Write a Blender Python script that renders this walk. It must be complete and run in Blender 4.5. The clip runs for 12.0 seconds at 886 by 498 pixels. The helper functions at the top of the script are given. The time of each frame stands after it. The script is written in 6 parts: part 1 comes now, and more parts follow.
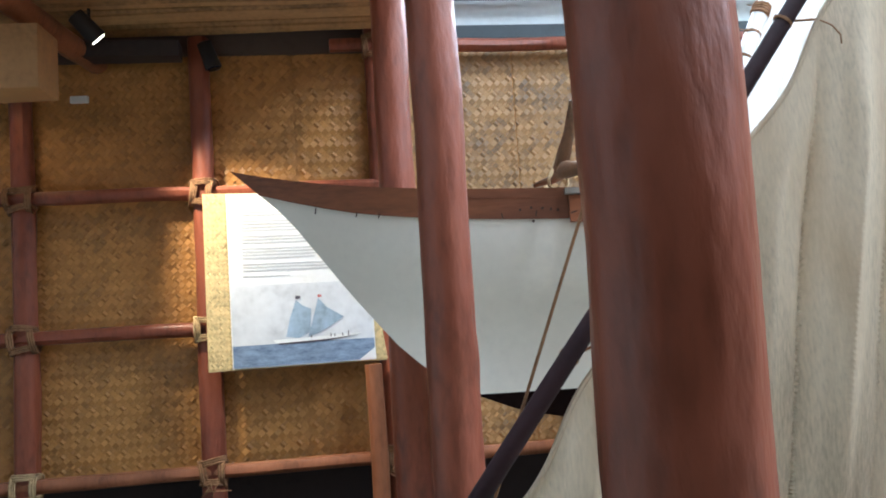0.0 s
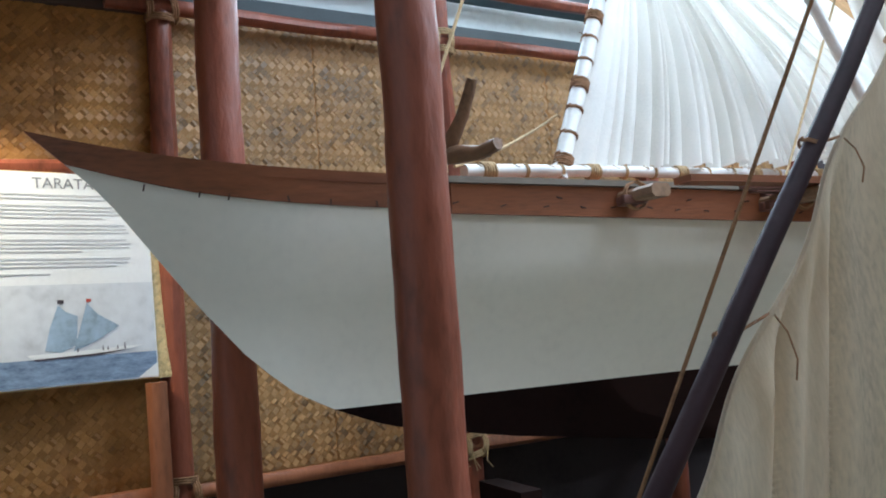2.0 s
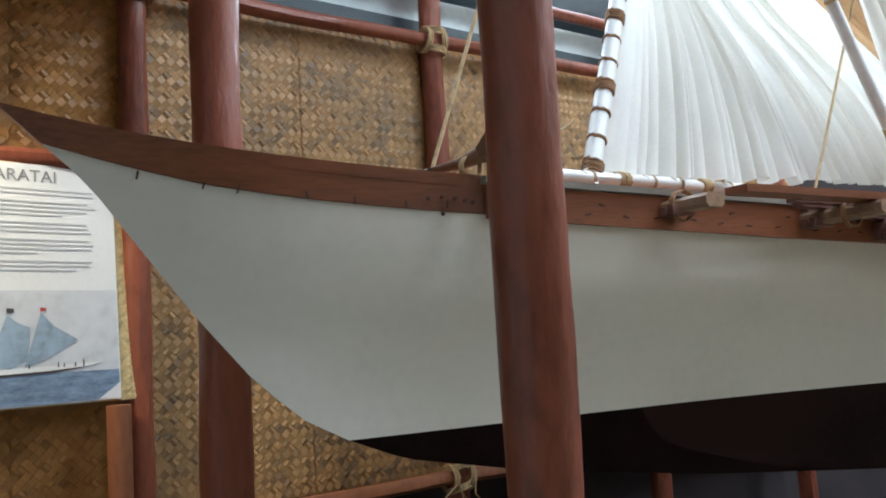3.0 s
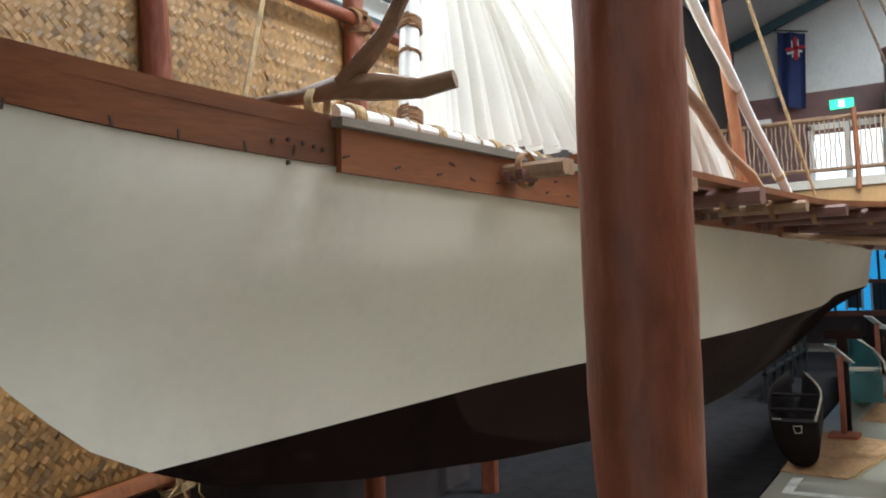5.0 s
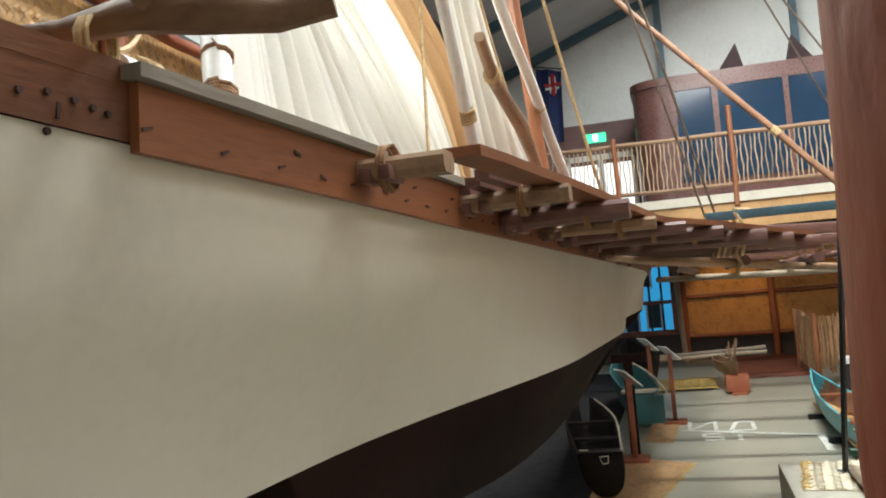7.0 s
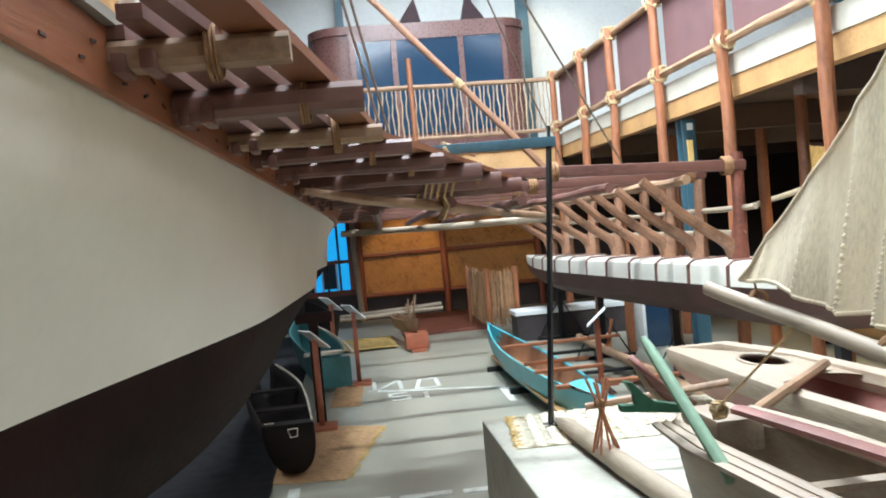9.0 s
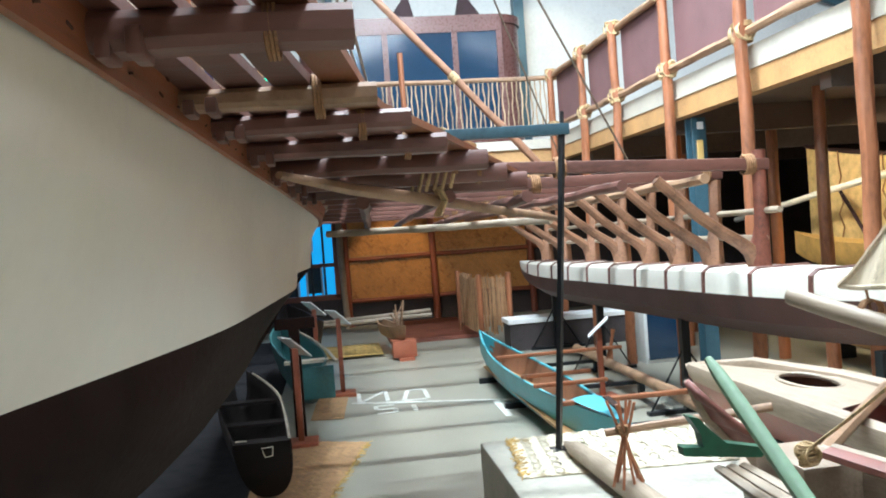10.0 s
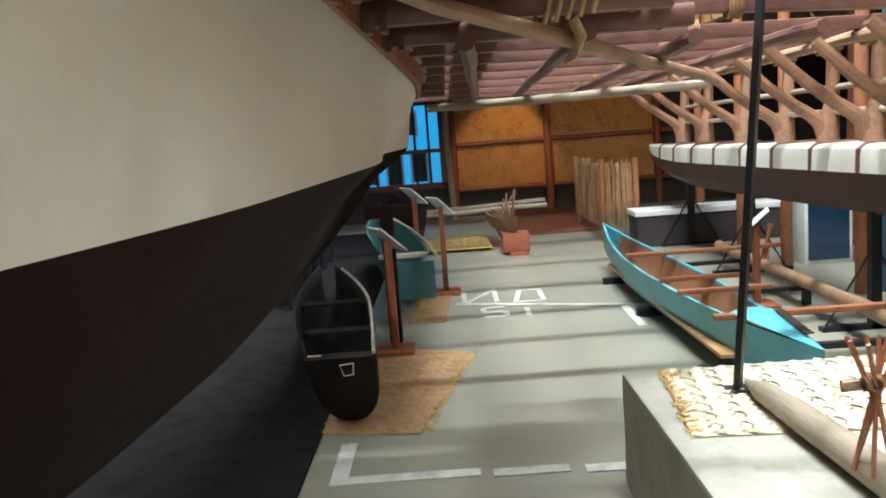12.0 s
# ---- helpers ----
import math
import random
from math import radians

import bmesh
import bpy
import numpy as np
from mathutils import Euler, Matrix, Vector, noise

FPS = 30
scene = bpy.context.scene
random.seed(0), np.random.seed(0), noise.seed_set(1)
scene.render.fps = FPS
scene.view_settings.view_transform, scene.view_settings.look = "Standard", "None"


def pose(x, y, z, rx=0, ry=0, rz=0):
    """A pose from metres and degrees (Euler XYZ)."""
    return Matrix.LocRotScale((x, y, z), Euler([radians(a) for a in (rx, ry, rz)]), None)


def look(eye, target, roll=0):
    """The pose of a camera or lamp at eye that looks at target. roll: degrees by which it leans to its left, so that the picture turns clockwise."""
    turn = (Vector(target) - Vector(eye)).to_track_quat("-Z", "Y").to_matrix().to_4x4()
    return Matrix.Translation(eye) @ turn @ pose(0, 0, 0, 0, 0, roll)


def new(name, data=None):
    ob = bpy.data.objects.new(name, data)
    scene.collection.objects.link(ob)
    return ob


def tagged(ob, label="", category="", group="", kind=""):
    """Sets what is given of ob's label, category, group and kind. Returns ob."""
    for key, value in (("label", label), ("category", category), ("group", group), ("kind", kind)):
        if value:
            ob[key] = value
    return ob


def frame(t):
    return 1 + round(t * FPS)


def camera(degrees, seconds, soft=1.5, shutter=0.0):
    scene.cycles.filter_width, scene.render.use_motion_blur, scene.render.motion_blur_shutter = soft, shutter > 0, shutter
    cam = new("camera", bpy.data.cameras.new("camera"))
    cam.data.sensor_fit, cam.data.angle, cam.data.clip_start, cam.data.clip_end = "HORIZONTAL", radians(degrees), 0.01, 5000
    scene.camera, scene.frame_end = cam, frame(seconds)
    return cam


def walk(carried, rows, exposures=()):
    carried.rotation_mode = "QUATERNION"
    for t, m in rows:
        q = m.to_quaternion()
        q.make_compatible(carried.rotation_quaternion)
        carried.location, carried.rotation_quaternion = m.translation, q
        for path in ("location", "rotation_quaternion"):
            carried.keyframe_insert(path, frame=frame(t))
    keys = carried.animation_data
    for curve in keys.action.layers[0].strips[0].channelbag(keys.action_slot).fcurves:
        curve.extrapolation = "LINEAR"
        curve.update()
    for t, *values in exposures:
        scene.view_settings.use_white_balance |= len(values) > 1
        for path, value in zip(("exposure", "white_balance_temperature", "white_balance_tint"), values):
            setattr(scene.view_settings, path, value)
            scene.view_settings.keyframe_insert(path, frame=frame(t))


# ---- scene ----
cam = camera(55.64, 12.0, soft=1.9)
# seconds, x, y, z, yaw, pitch, roll
ROWS = [
    (0.0, 0.034, 1.500, 1.500, -3.18, 5.31, 3.66),
    (0.5, -0.156, 1.535, 1.498, -8.41, 4.53, 3.90),
    (1.0, -0.299, 1.706, 1.469, -14.08, 4.22, 4.63),
    (1.5, -0.422, 1.875, 1.476, -19.63, 4.66, 3.78),
    (2.0, -0.558, 2.035, 1.489, -25.84, 5.11, 4.35),
    (2.5, -0.634, 2.269, 1.448, -29.45, 6.21, 3.29),
    (2.7, -0.660, 2.352, 1.466, -30.07, 6.34, 3.25),
    (4.3, -0.742, 3.048, 1.572, -43.83, 3.53, 3.38),
    (4.5, -0.753, 3.108, 1.574, -47.75, 2.94, 3.25),
    (5.0, -0.794, 3.276, 1.617, -57.74, 1.37, 2.91),
    (5.5, -0.672, 3.401, 1.608, -62.57, 1.41, 2.96),
    (6.0, -0.590, 3.539, 1.652, -65.70, 3.30, 4.68),
    (6.5, -0.434, 3.634, 1.625, -68.06, 4.37, 4.62),
    (6.7, -0.388, 3.690, 1.630, -71.56, 3.99, 4.50),
    (8.3, 0.131, 3.939, 1.545, -78.29, 0.57, 5.52),
    (8.5, 0.231, 3.965, 1.555, -82.94, -0.07, 5.37),
    (9.0, 0.456, 3.959, 1.517, -96.55, -1.60, 5.14),
    (9.5, 0.681, 3.936, 1.500, -96.56, -0.88, 4.82),
    (10.0, 0.957, 3.953, 1.476, -97.45, -1.23, 4.19),
    (10.5, 1.205, 3.931, 1.443, -98.01, -2.08, 4.31),
    (11.0, 1.460, 3.889, 1.436, -97.82, -2.32, 3.71),
    (11.5, 1.732, 3.910, 1.405, -97.65, -3.92, 2.81),
    (12.0, 2.028, 3.899, 1.350, -89.98, -8.06, 4.25),
]
walk(cam, [(t, pose(x, y, z, 90 + pitch, roll, yaw)) for t, x, y, z, yaw, pitch, roll in ROWS],
     exposures=[(0.0, 0.0, 5400, 8), (1.0, -0.15, 5300, 7), (2.7, -0.65, 5500, 6), (4.5, -0.25, 6150, 8), (5.2, -0.2, 6250, 8), (6.0, -0.45, 7700, 10), (6.5, -0.4, 7300, 8),
                (8.5, 0.1, 6000, 5), (10.5, 0.17, 5800, 4), (12.0, 0.07, 6300, 5)])

# ---------------------------------------------------------------- light
world = bpy.data.worlds.new("world")
scene.world = world
world.use_nodes = True
wn = world.node_tree.nodes
sky = wn.new("ShaderNodeTexSky")
sky.sky_type = "NISHITA"
sky.sun_disc = False
sky.sun_elevation, sky.sun_rotation = radians(50), radians(160)
wn["Background"].inputs[1].default_value = 0.12
world.node_tree.links.new(sky.outputs[0], wn["Background"].inputs[0])


def area_lamp(name, eye, target, sx, sy, watts, colour=(1, 1, 1)):
    d = bpy.data.lights.new(name, "AREA")
    d.shape, d.size, d.size_y, d.energy, d.color = "RECTANGLE", sx, sy, watts, colour
    ob = new(name, d)
    ob.matrix_world = look(eye, target)
    return ob


def spot_lamp(name, eye, target, watts, angle, colour, blend=0.5, size=0.04):
    d = bpy.data.lights.new(name, "SPOT")
    d.energy, d.spot_size, d.spot_blend, d.color, d.shadow_soft_size = watts, radians(angle), blend, colour, size
    ob = new(name, d)
    ob.matrix_world = look(eye, target)
    return ob


DAY = (0.93, 0.97, 1.0)
WARM = (1.0, 0.66, 0.32)
# daylight through long translucent strips in both roof slopes
STRIPS = (0.8, 3.6, 6.4, 9.2, 12.0)
for x in STRIPS:
    for name, y, turn, watts in (("roof_strip_lamp_south", -1.2, 19.6, (55, 120)[x > 2] if x < 5 else 45), ("roof_strip_lamp_north", 2.75, -20.5, 430)):
        lamp = area_lamp(name, (0, 0, 1), (0, 0, 0), 0.22 if 6 < x < 7 else 0.35, 2.4, watts * (0.38 if x < 1 and y > 0 else 0.4 if x > 9 else 1.9 if 6 < x < 7 else 0.8), DAY)
        lamp.matrix_world = pose(x, y, 7.4 - abs(y - 1.0) * 0.37, turn)
# unseen lamp high in the north wall, added to backlight the sail
lamp = area_lamp("sail_backlight_lamp", (0, 0, 1), (0, 0, 0), 4.5, 0.8, 420, (0.88, 0.96, 1.0))
lamp.matrix_world = pose(2.6, 6.72, 4.3, -78)
# display spots
spot_lamp("poster_spot", (-1.22, 5.25, 2.93), (-0.32, 5.93, 1.4), 210, 58, (1.0, 0.78, 0.5), 0.7)
spot_lamp("weave_spot", (-1.9, 5.42, 2.95), (-1.3, 5.85, 0.9), 4.5, 95, WARM)
spot_lamp("panel_spot", (13.6, 2.9, 2.3), (15.0, 3.0, 0.75), 70, 55, WARM)
spot_lamp("panel_spot", (12.9, 1.2, 2.2), (15.0, 1.3, 1.0), 25, 85, WARM)
spot_lamp("gallery_spot", (9.2, -0.1, 2.3), (9.3, -1.6, 1.4), 90, 110, (1.0, 0.8, 0.55))
spot_lamp("gallery_spot", (7.2, -0.3, 2.2), (7.6, -1.6, 0.8), 130, 125, (1.0, 0.74, 0.42))
spot_lamp("gallery_spot", (13.2, 0.9, 4.9), (14.9, 0.4, 3.8), 70, 90, (1.0, 0.8, 0.5))
spot_lamp("gallery_spot", (12.9, 4.9, 3.9), (13.9, 5.4, 3.4), 20, 90, WARM)


# ---------------------------------------------------------------- materials
def material(name, base, rough=0.6, metal=0.0, vary=0.12, scale=6.0, fine=60.0, bump=0.15, second=None, stretch=(1, 1, 1),
             island=0.0, objrand=0.0, translucent=0.0, spec=0.5, emit=0.0, stain=0.0, stain_scale=2.0, stain_colour=(0.1, 0.07, 0.04)):
    m = bpy.data.materials.new(name)
    m.use_nodes = True
    nt = m.node_tree
    n, l = nt.nodes, nt.links
    b = n["Principled BSDF"]
    tc = n.new("ShaderNodeTexCoord")
    mp = n.new("ShaderNodeMapping")
    mp.inputs["Scale"].default_value = stretch
    l.new(tc.outputs["Object"], mp.inputs[0])
    big, small = n.new("ShaderNodeTexNoise"), n.new("ShaderNodeTexNoise")
    big.inputs["Scale"].default_value, big.inputs["Detail"].default_value = scale, 5
    small.inputs["Scale"].default_value, small.inputs["Detail"].default_value = fine, 4
    l.new(mp.outputs[0], big.inputs["Vector"])
    l.new(mp.outputs[0], small.inputs["Vector"])
    add = n.new("ShaderNodeMath")
    add.operation = "MULTIPLY_ADD"
    l.new(small.outputs[0], add.inputs[0])
    add.inputs[1].default_value = 0.5
    half = n.new("ShaderNodeMath")
    half.operation = "MULTIPLY"
    l.new(big.outputs[0], half.inputs[0])
    half.inputs[1].default_value = 0.75
    l.new(half.outputs[0], add.inputs[2])
    value = add.outputs[0]
    if island or objrand:
        src = n.new("ShaderNodeNewGeometry").outputs["Random Per Island"] if island else n.new("ShaderNodeObjectInfo").outputs["Random"]
        k = n.new("ShaderNodeMath")
        k.operation = "MULTIPLY_ADD"
        l.new(src, k.inputs[0])
        k.inputs[1].default_value = island or objrand
        l.new(value, k.inputs[2])
        k2 = n.new("ShaderNodeMath")
        k2.operation = "SUBTRACT"
        l.new(k.outputs[0], k2.inputs[0])
        k2.inputs[1].default_value = (island or objrand) * 0.5
        value = k2.outputs[0]
    ramp = n.new("ShaderNodeValToRGB")
    dark = second or tuple(c * (1 - 3.2 * vary) for c in base)
    light = tuple(min(1, c * (1 + 1.6 * vary)) for c in base)
    e = ramp.color_ramp.elements
    e[0].position, e[0].color = 0.34, (*[max(c, 0) for c in dark], 1)
    e[1].position, e[1].color = 0.86, (*light, 1)
    mid = ramp.color_ramp.elements.new(0.6)
    mid.color = (*base, 1)
    l.new(value, ramp.inputs[0])
    colour = ramp.outputs[0]
    if stain:
        sn = n.new("ShaderNodeTexNoise")
        sn.inputs["Scale"].default_value, sn.inputs["Detail"].default_value = stain_scale, 6
        l.new(mp.outputs[0], sn.inputs["Vector"])
        sr = n.new("ShaderNodeValToRGB")
        sr.color_ramp.elements[0].position, sr.color_ramp.elements[0].color = 0.52, (0, 0, 0, 1)
        sr.color_ramp.elements[1].position, sr.color_ramp.elements[1].color = 0.72, (stain, stain, stain, 1)
        l.new(sn.outputs[0], sr.inputs[0])
        mx = n.new("ShaderNodeMix")
        mx.data_type = "RGBA"
        l.new(sr.outputs[0], mx.inputs[0])
        l.new(colour, mx.inputs[6])
        mx.inputs[7].default_value = (*stain_colour, 1)
        colour = mx.outputs[2]
    l.new(colour, b.inputs["Base Color"])
    b.inputs["Roughness"].default_value = rough
    b.inputs["Metallic"].default_value = metal
    b.inputs["Specular IOR Level"].default_value = spec
    rr = n.new("ShaderNodeMapRange")
    rr.inputs[3].default_value, rr.inputs[4].default_value = max(rough - 0.12, 0.02), min(rough + 0.15, 1)
    l.new(small.outputs[0], rr.inputs[0])
    l.new(rr.outputs[0], b.inputs["Roughness"])
    if bump:
        bp = n.new("ShaderNodeBump")
        bp.inputs["Strength"].default_value, bp.inputs["Distance"].default_value = bump, 0.01
        l.new(add.outputs[0], bp.inputs["Height"])
        l.new(bp.outputs[0], b.inputs["Normal"])
    if emit:
        l.new(colour, b.inputs["Emission Color"])
        b.inputs["Emission Strength"].default_value = emit
    if translucent:
        tr = n.new("ShaderNodeBsdfTranslucent")
        l.new(colour, tr.inputs[0])
        ms = n.new("ShaderNodeMixShader")
        ms.inputs[0].default_value = translucent
        l.new(b.outputs[0], ms.inputs[1])
        l.new(tr.outputs[0], ms.inputs[2])
        l.new(ms.outputs[0], n["Material Output"].inputs[0])
    return m


RED = material("red_stained_log", (0.25, 0.072, 0.036), 0.42, vary=0.17, scale=5, fine=40, bump=0.7, stretch=(1, 1, 0.35), stain=0.5, stain_scale=2.4, stain_colour=(0.13, 0.035, 0.025))
REDB = material("red_brown_beam", (0.2, 0.065, 0.04), 0.5, vary=0.2, scale=4, fine=45, bump=0.25, stain=0.4, stain_colour=(0.07, 0.03, 0.025))
ORANGE_LOG = material("orange_stained_log", (0.3, 0.115, 0.052), 0.45, vary=0.18, scale=6, fine=50, bump=0.3, stretch=(1, 1, 0.3))
WEAVE = material("plaited_pandanus", (0.46, 0.225, 0.058), 0.45, vary=0.14, scale=3, fine=140, bump=0.25, island=0.34, second=(0.3, 0.15, 0.045), stain=0.35, stain_scale=1.6, stain_colour=(0.26, 0.12, 0.035))
# greyer copy for the right bays: their cool daylight put into the colour
WEAVE_GREY = material("daylight_grey_plaiting", (0.39, 0.225, 0.088), 0.5, vary=0.16, scale=5, fine=140, bump=0.25, island=0.42, second=(0.2, 0.13, 0.07), stain=0.4, stain_scale=2.2, stain_colour=(0.25, 0.17, 0.09))
WEAVE_ORANGE = material("orange_plaiting", (0.5, 0.23, 0.06), 0.5, vary=0.12, scale=4, fine=120, bump=0.2, island=0.25, second=(0.27, 0.1, 0.025))
BACKING = material("dark_backing", (0.4, 0.2, 0.06), 0.8, vary=0.2, bump=0.1)
WHITE_HULL = material("white_gloss_hull", (0.75, 0.715, 0.625), 0.38, vary=0.03, scale=2.2, fine=30, bump=0.04, stain=0.12, stain_scale=1.6, stain_colour=(0.55, 0.5, 0.42))
DARK_HULL = material("brown_black_bottom", (0.016, 0.0075, 0.006), 0.7, spec=0.08, vary=0.2, scale=3, fine=40, bump=0.1)
FLOATB = material("maroon_float_bottom", (0.075, 0.032, 0.027), 0.55, vary=0.2, scale=3, fine=40, bump=0.1)
PLANK = material("oiled_plank", (0.2, 0.07, 0.028), 0.45, vary=0.2, scale=2.5, fine=36, bump=0.2, stretch=(0.35, 1.5, 3), stain=0.7, stain_scale=2.6, stain_colour=(0.1, 0.04, 0.025))
PLANK2 = material("reddish_plank", (0.27, 0.092, 0.036), 0.45, vary=0.16, scale=2.5, fine=36, bump=0.2, stretch=(0.35, 1.5, 3), stain=0.5, stain_scale=3, stain_colour=(0.16, 0.06, 0.03))
CAPM = material("grey_weathered_cap", (0.22, 0.19, 0.155), 0.5, vary=0.18, scale=4, fine=60, bump=0.2, stretch=(0.3, 2, 2))
NAIL = material("dark_fastening", (0.045, 0.02, 0.013), 0.7, vary=0.2, bump=0)
BEAM = material("purple_brown_beam", (0.15, 0.066, 0.05), 0.45, vary=0.2, scale=3, fine=40, bump=0.2, stretch=(1, 0.3, 1), stain=0.4, stain_colour=(0.06, 0.03, 0.025))
FORKM = material("forked_branch_bark", (0.19, 0.105, 0.055), 0.5, vary=0.24, scale=9, fine=70, bump=0.5, stretch=(1, 0.4, 1), stain=0.6, stain_scale=7, stain_colour=(0.08, 0.04, 0.022))
STRUT = material("red_brown_forked_strut", (0.25, 0.125, 0.07), 0.5, vary=0.2, scale=6, fine=60, bump=0.3, stain=0.4, stain_scale=5, stain_colour=(0.1, 0.05, 0.03))
TIMBER = material("driftwood_timber", (0.29, 0.175, 0.1), 0.55, vary=0.2, scale=5, fine=50, bump=0.3, stain=0.4, stain_scale=4, stain_colour=(0.16, 0.09, 0.05))
PALEWOOD = material("pale_weathered_wood", (0.33, 0.262, 0.19), 0.55, vary=0.15, scale=4, fine=60, bump=0.25, stretch=(0.25, 2, 2), stain=0.65, stain_scale=4, stain_colour=(0.2, 0.13, 0.085))
REDWOOD = material("faded_maroon_canoe", (0.26, 0.105, 0.085), 0.5, vary=0.16, scale=3, fine=40, bump=0.15, stain=0.4, stain_colour=(0.2, 0.09, 0.07))
ROPE = material("coir_rope", (0.5, 0.36, 0.19), 0.85, vary=0.2, scale=30, fine=220, bump=0.5)
ROPE_DARK = material("brown_cordage", (0.28, 0.15, 0.07), 0.85, vary=0.2, scale=30, fine=220, bump=0.5)
CORD = material("grey_cord", (0.2, 0.16, 0.12), 0.85, vary=0.2, scale=30, fine=220, bump=0.4)
SPAR_WHITE = material("white_painted_spar", (0.76, 0.75, 0.71), 0.45, vary=0.06, scale=6, fine=50, bump=0.12)
SPAR_DARK = material("dark_stained_spar", (0.03, 0.014, 0.016), 0.62, spec=0.25, vary=0.2, scale=6, fine=50, bump=0.2)
SAIL = material("white_sail_cloth", (0.84, 0.82, 0.76), 0.8, vary=0.03, scale=3, fine=90, bump=0.06, translucent=0.45)
SAIL_BROWN = material("tan_sail_cloth", (0.52, 0.33, 0.17), 0.8, vary=0.06, scale=3, fine=90, bump=0.06, translucent=0.4)
CANVAS = material("grey_canvas", (0.66, 0.56, 0.4), 0.85, vary=0.12, scale=3.5, fine=110, bump=0.15, stretch=(2.2, 1, 0.4), translucent=0.14, stain=0.6, stain_scale=3.5, stain_colour=(0.38, 0.25, 0.12))
STEEL = material("black_painted_steel", (0.018, 0.02, 0.022), 0.4, metal=0.3, vary=0.1, bump=0.05)
BLUESTEEL = material("blue_green_steel", (0.045, 0.1, 0.13), 0.45, vary=0.12, scale=5, fine=40, bump=0.05)
DARKSTEEL = material("dark_grey_steel", (0.03, 0.045, 0.05), 0.45, vary=0.12, bump=0.05)
PAINTW = material("off_white_paint", (0.72, 0.73, 0.7), 0.6, vary=0.05, scale=1.5, fine=20, bump=0.04)
GREYBAND = material("pale_grey_cladding", (0.55, 0.6, 0.6), 0.5, vary=0.06, scale=2, fine=25, bump=0.05)
CREAM = material("cream_fascia", (0.58, 0.54, 0.45), 0.55, vary=0.06, scale=2, fine=25, bump=0.05)
TAN = material("tan_board", (0.5, 0.29, 0.12), 0.5, vary=0.12, scale=3, fine=40, bump=0.1, stain=0.3, stain_colour=(0.3, 0.15, 0.06))
PURPLE = material("purple_brown_panel", (0.16, 0.085, 0.085), 0.55, vary=0.1, scale=3, fine=40, bump=0.06)
BOOTH = material("maroon_laminate", (0.15, 0.07, 0.06), 0.28, vary=0.1, scale=2, fine=30, bump=0.03)
DARKWALL = material("dark_wall", (0.045, 0.035, 0.035), 0.7, vary=0.2, scale=2, fine=30, bump=0.05)
CONCRETE = material("worn_concrete_floor", (0.33, 0.315, 0.25), 0.33, vary=0.07, scale=0.9, fine=40, bump=0.02, stain=0.3, stain_scale=0.9, stain_colour=(0.2, 0.2, 0.18))
FLOORPAINT = material("worn_white_floor_paint", (0.66, 0.66, 0.6), 0.5, vary=0.12, scale=9, fine=60, bump=0.05, stain=0.7, stain_scale=12, stain_colour=(0.4, 0.4, 0.36))
MAT_TAN = material("tan_floor_mat", (0.48, 0.29, 0.14), 0.7, vary=0.12, scale=5, fine=120, bump=0.3, island=0.3)
MAT_WHITE = material("pale_plaited_mat", (0.62, 0.56, 0.42), 0.6, vary=0.1, scale=5, fine=140, bump=0.25, island=0.34, second=(0.33, 0.26, 0.13))
MAT_YELLOW = material("straw_yellow_mat", (0.62, 0.42, 0.14), 0.6, vary=0.14, scale=6, fine=120, bump=0.3, island=0.3)
PLINTH = material("grey_plinth_paint", (0.4, 0.385, 0.32), 0.5, vary=0.14, scale=2.6, fine=30, bump=0.08, stain=0.7, stain_scale=4, stain_colour=(0.26, 0.24, 0.18))
TURQ = material("turquoise_paint", (0.09, 0.38, 0.44), 0.42, vary=0.1, scale=3, fine=40, bump=0.06, stain=0.3, stain_colour=(0.06, 0.26, 0.31))
TEAL = material("dull_teal_paint", (0.035, 0.11, 0.11), 0.45, vary=0.14, scale=3, fine=40, bump=0.06)
GREENP = material("green_painted_pole", (0.17, 0.27, 0.17), 0.5, vary=0.14, scale=5, fine=50, bump=0.12)
DARKGREEN = material("dark_green_paint", (0.02, 0.11, 0.06), 0.4, vary=0.12, scale=4, fine=40, bump=0.08)
OLDBOAT = material("dark_old_boat", (0.016, 0.012, 0.011), 0.7, spec=0.2, vary=0.25, scale=4, fine=40, bump=0.2)
PALE_TRIM = material("pale_worn_rim", (0.5, 0.44, 0.34), 0.6, vary=0.2, scale=6, fine=60, bump=0.15)
REDBLOCK = material("red_wooden_block", (0.33, 0.1, 0.05), 0.5, vary=0.15, bump=0.15)
PAPER = material("white_print_paper", (0.82, 0.83, 0.82), 0.35, vary=0.02, scale=2, bump=0.0)
BOARD = material("pale_plaited_board", (0.68, 0.52, 0.24), 0.5, vary=0.12, scale=12, fine=150, bump=0.35, island=0.3)
INK = material("grey_print_ink", (0.25, 0.26, 0.27), 0.5, vary=0.05, bump=0)
INK_SOFT = material("soft_grey_print", (0.52, 0.53, 0.54), 0.5, vary=0.05, bump=0)
PRINT_SKY = material("printed_cloud", (0.66, 0.68, 0.7), 0.4, vary=0.08, scale=5, fine=20, bump=0)
PRINT_SEA = material("printed_sea", (0.2, 0.27, 0.38), 0.4, vary=0.3, scale=14, fine=60, bump=0, stretch=(1, 1, 3), second=(0.08, 0.12, 0.2))
PRINT_SAIL = material("printed_blue_sail", (0.34, 0.44, 0.54), 0.4, vary=0.16, scale=9, fine=30, bump=0)
PRINT_RED = material("printed_red", (0.45, 0.07, 0.05), 0.4, vary=0.05, bump=0)
PRINT_DARK = material("printed_dark", (0.08, 0.07, 0.08), 0.4, vary=0.05, bump=0)
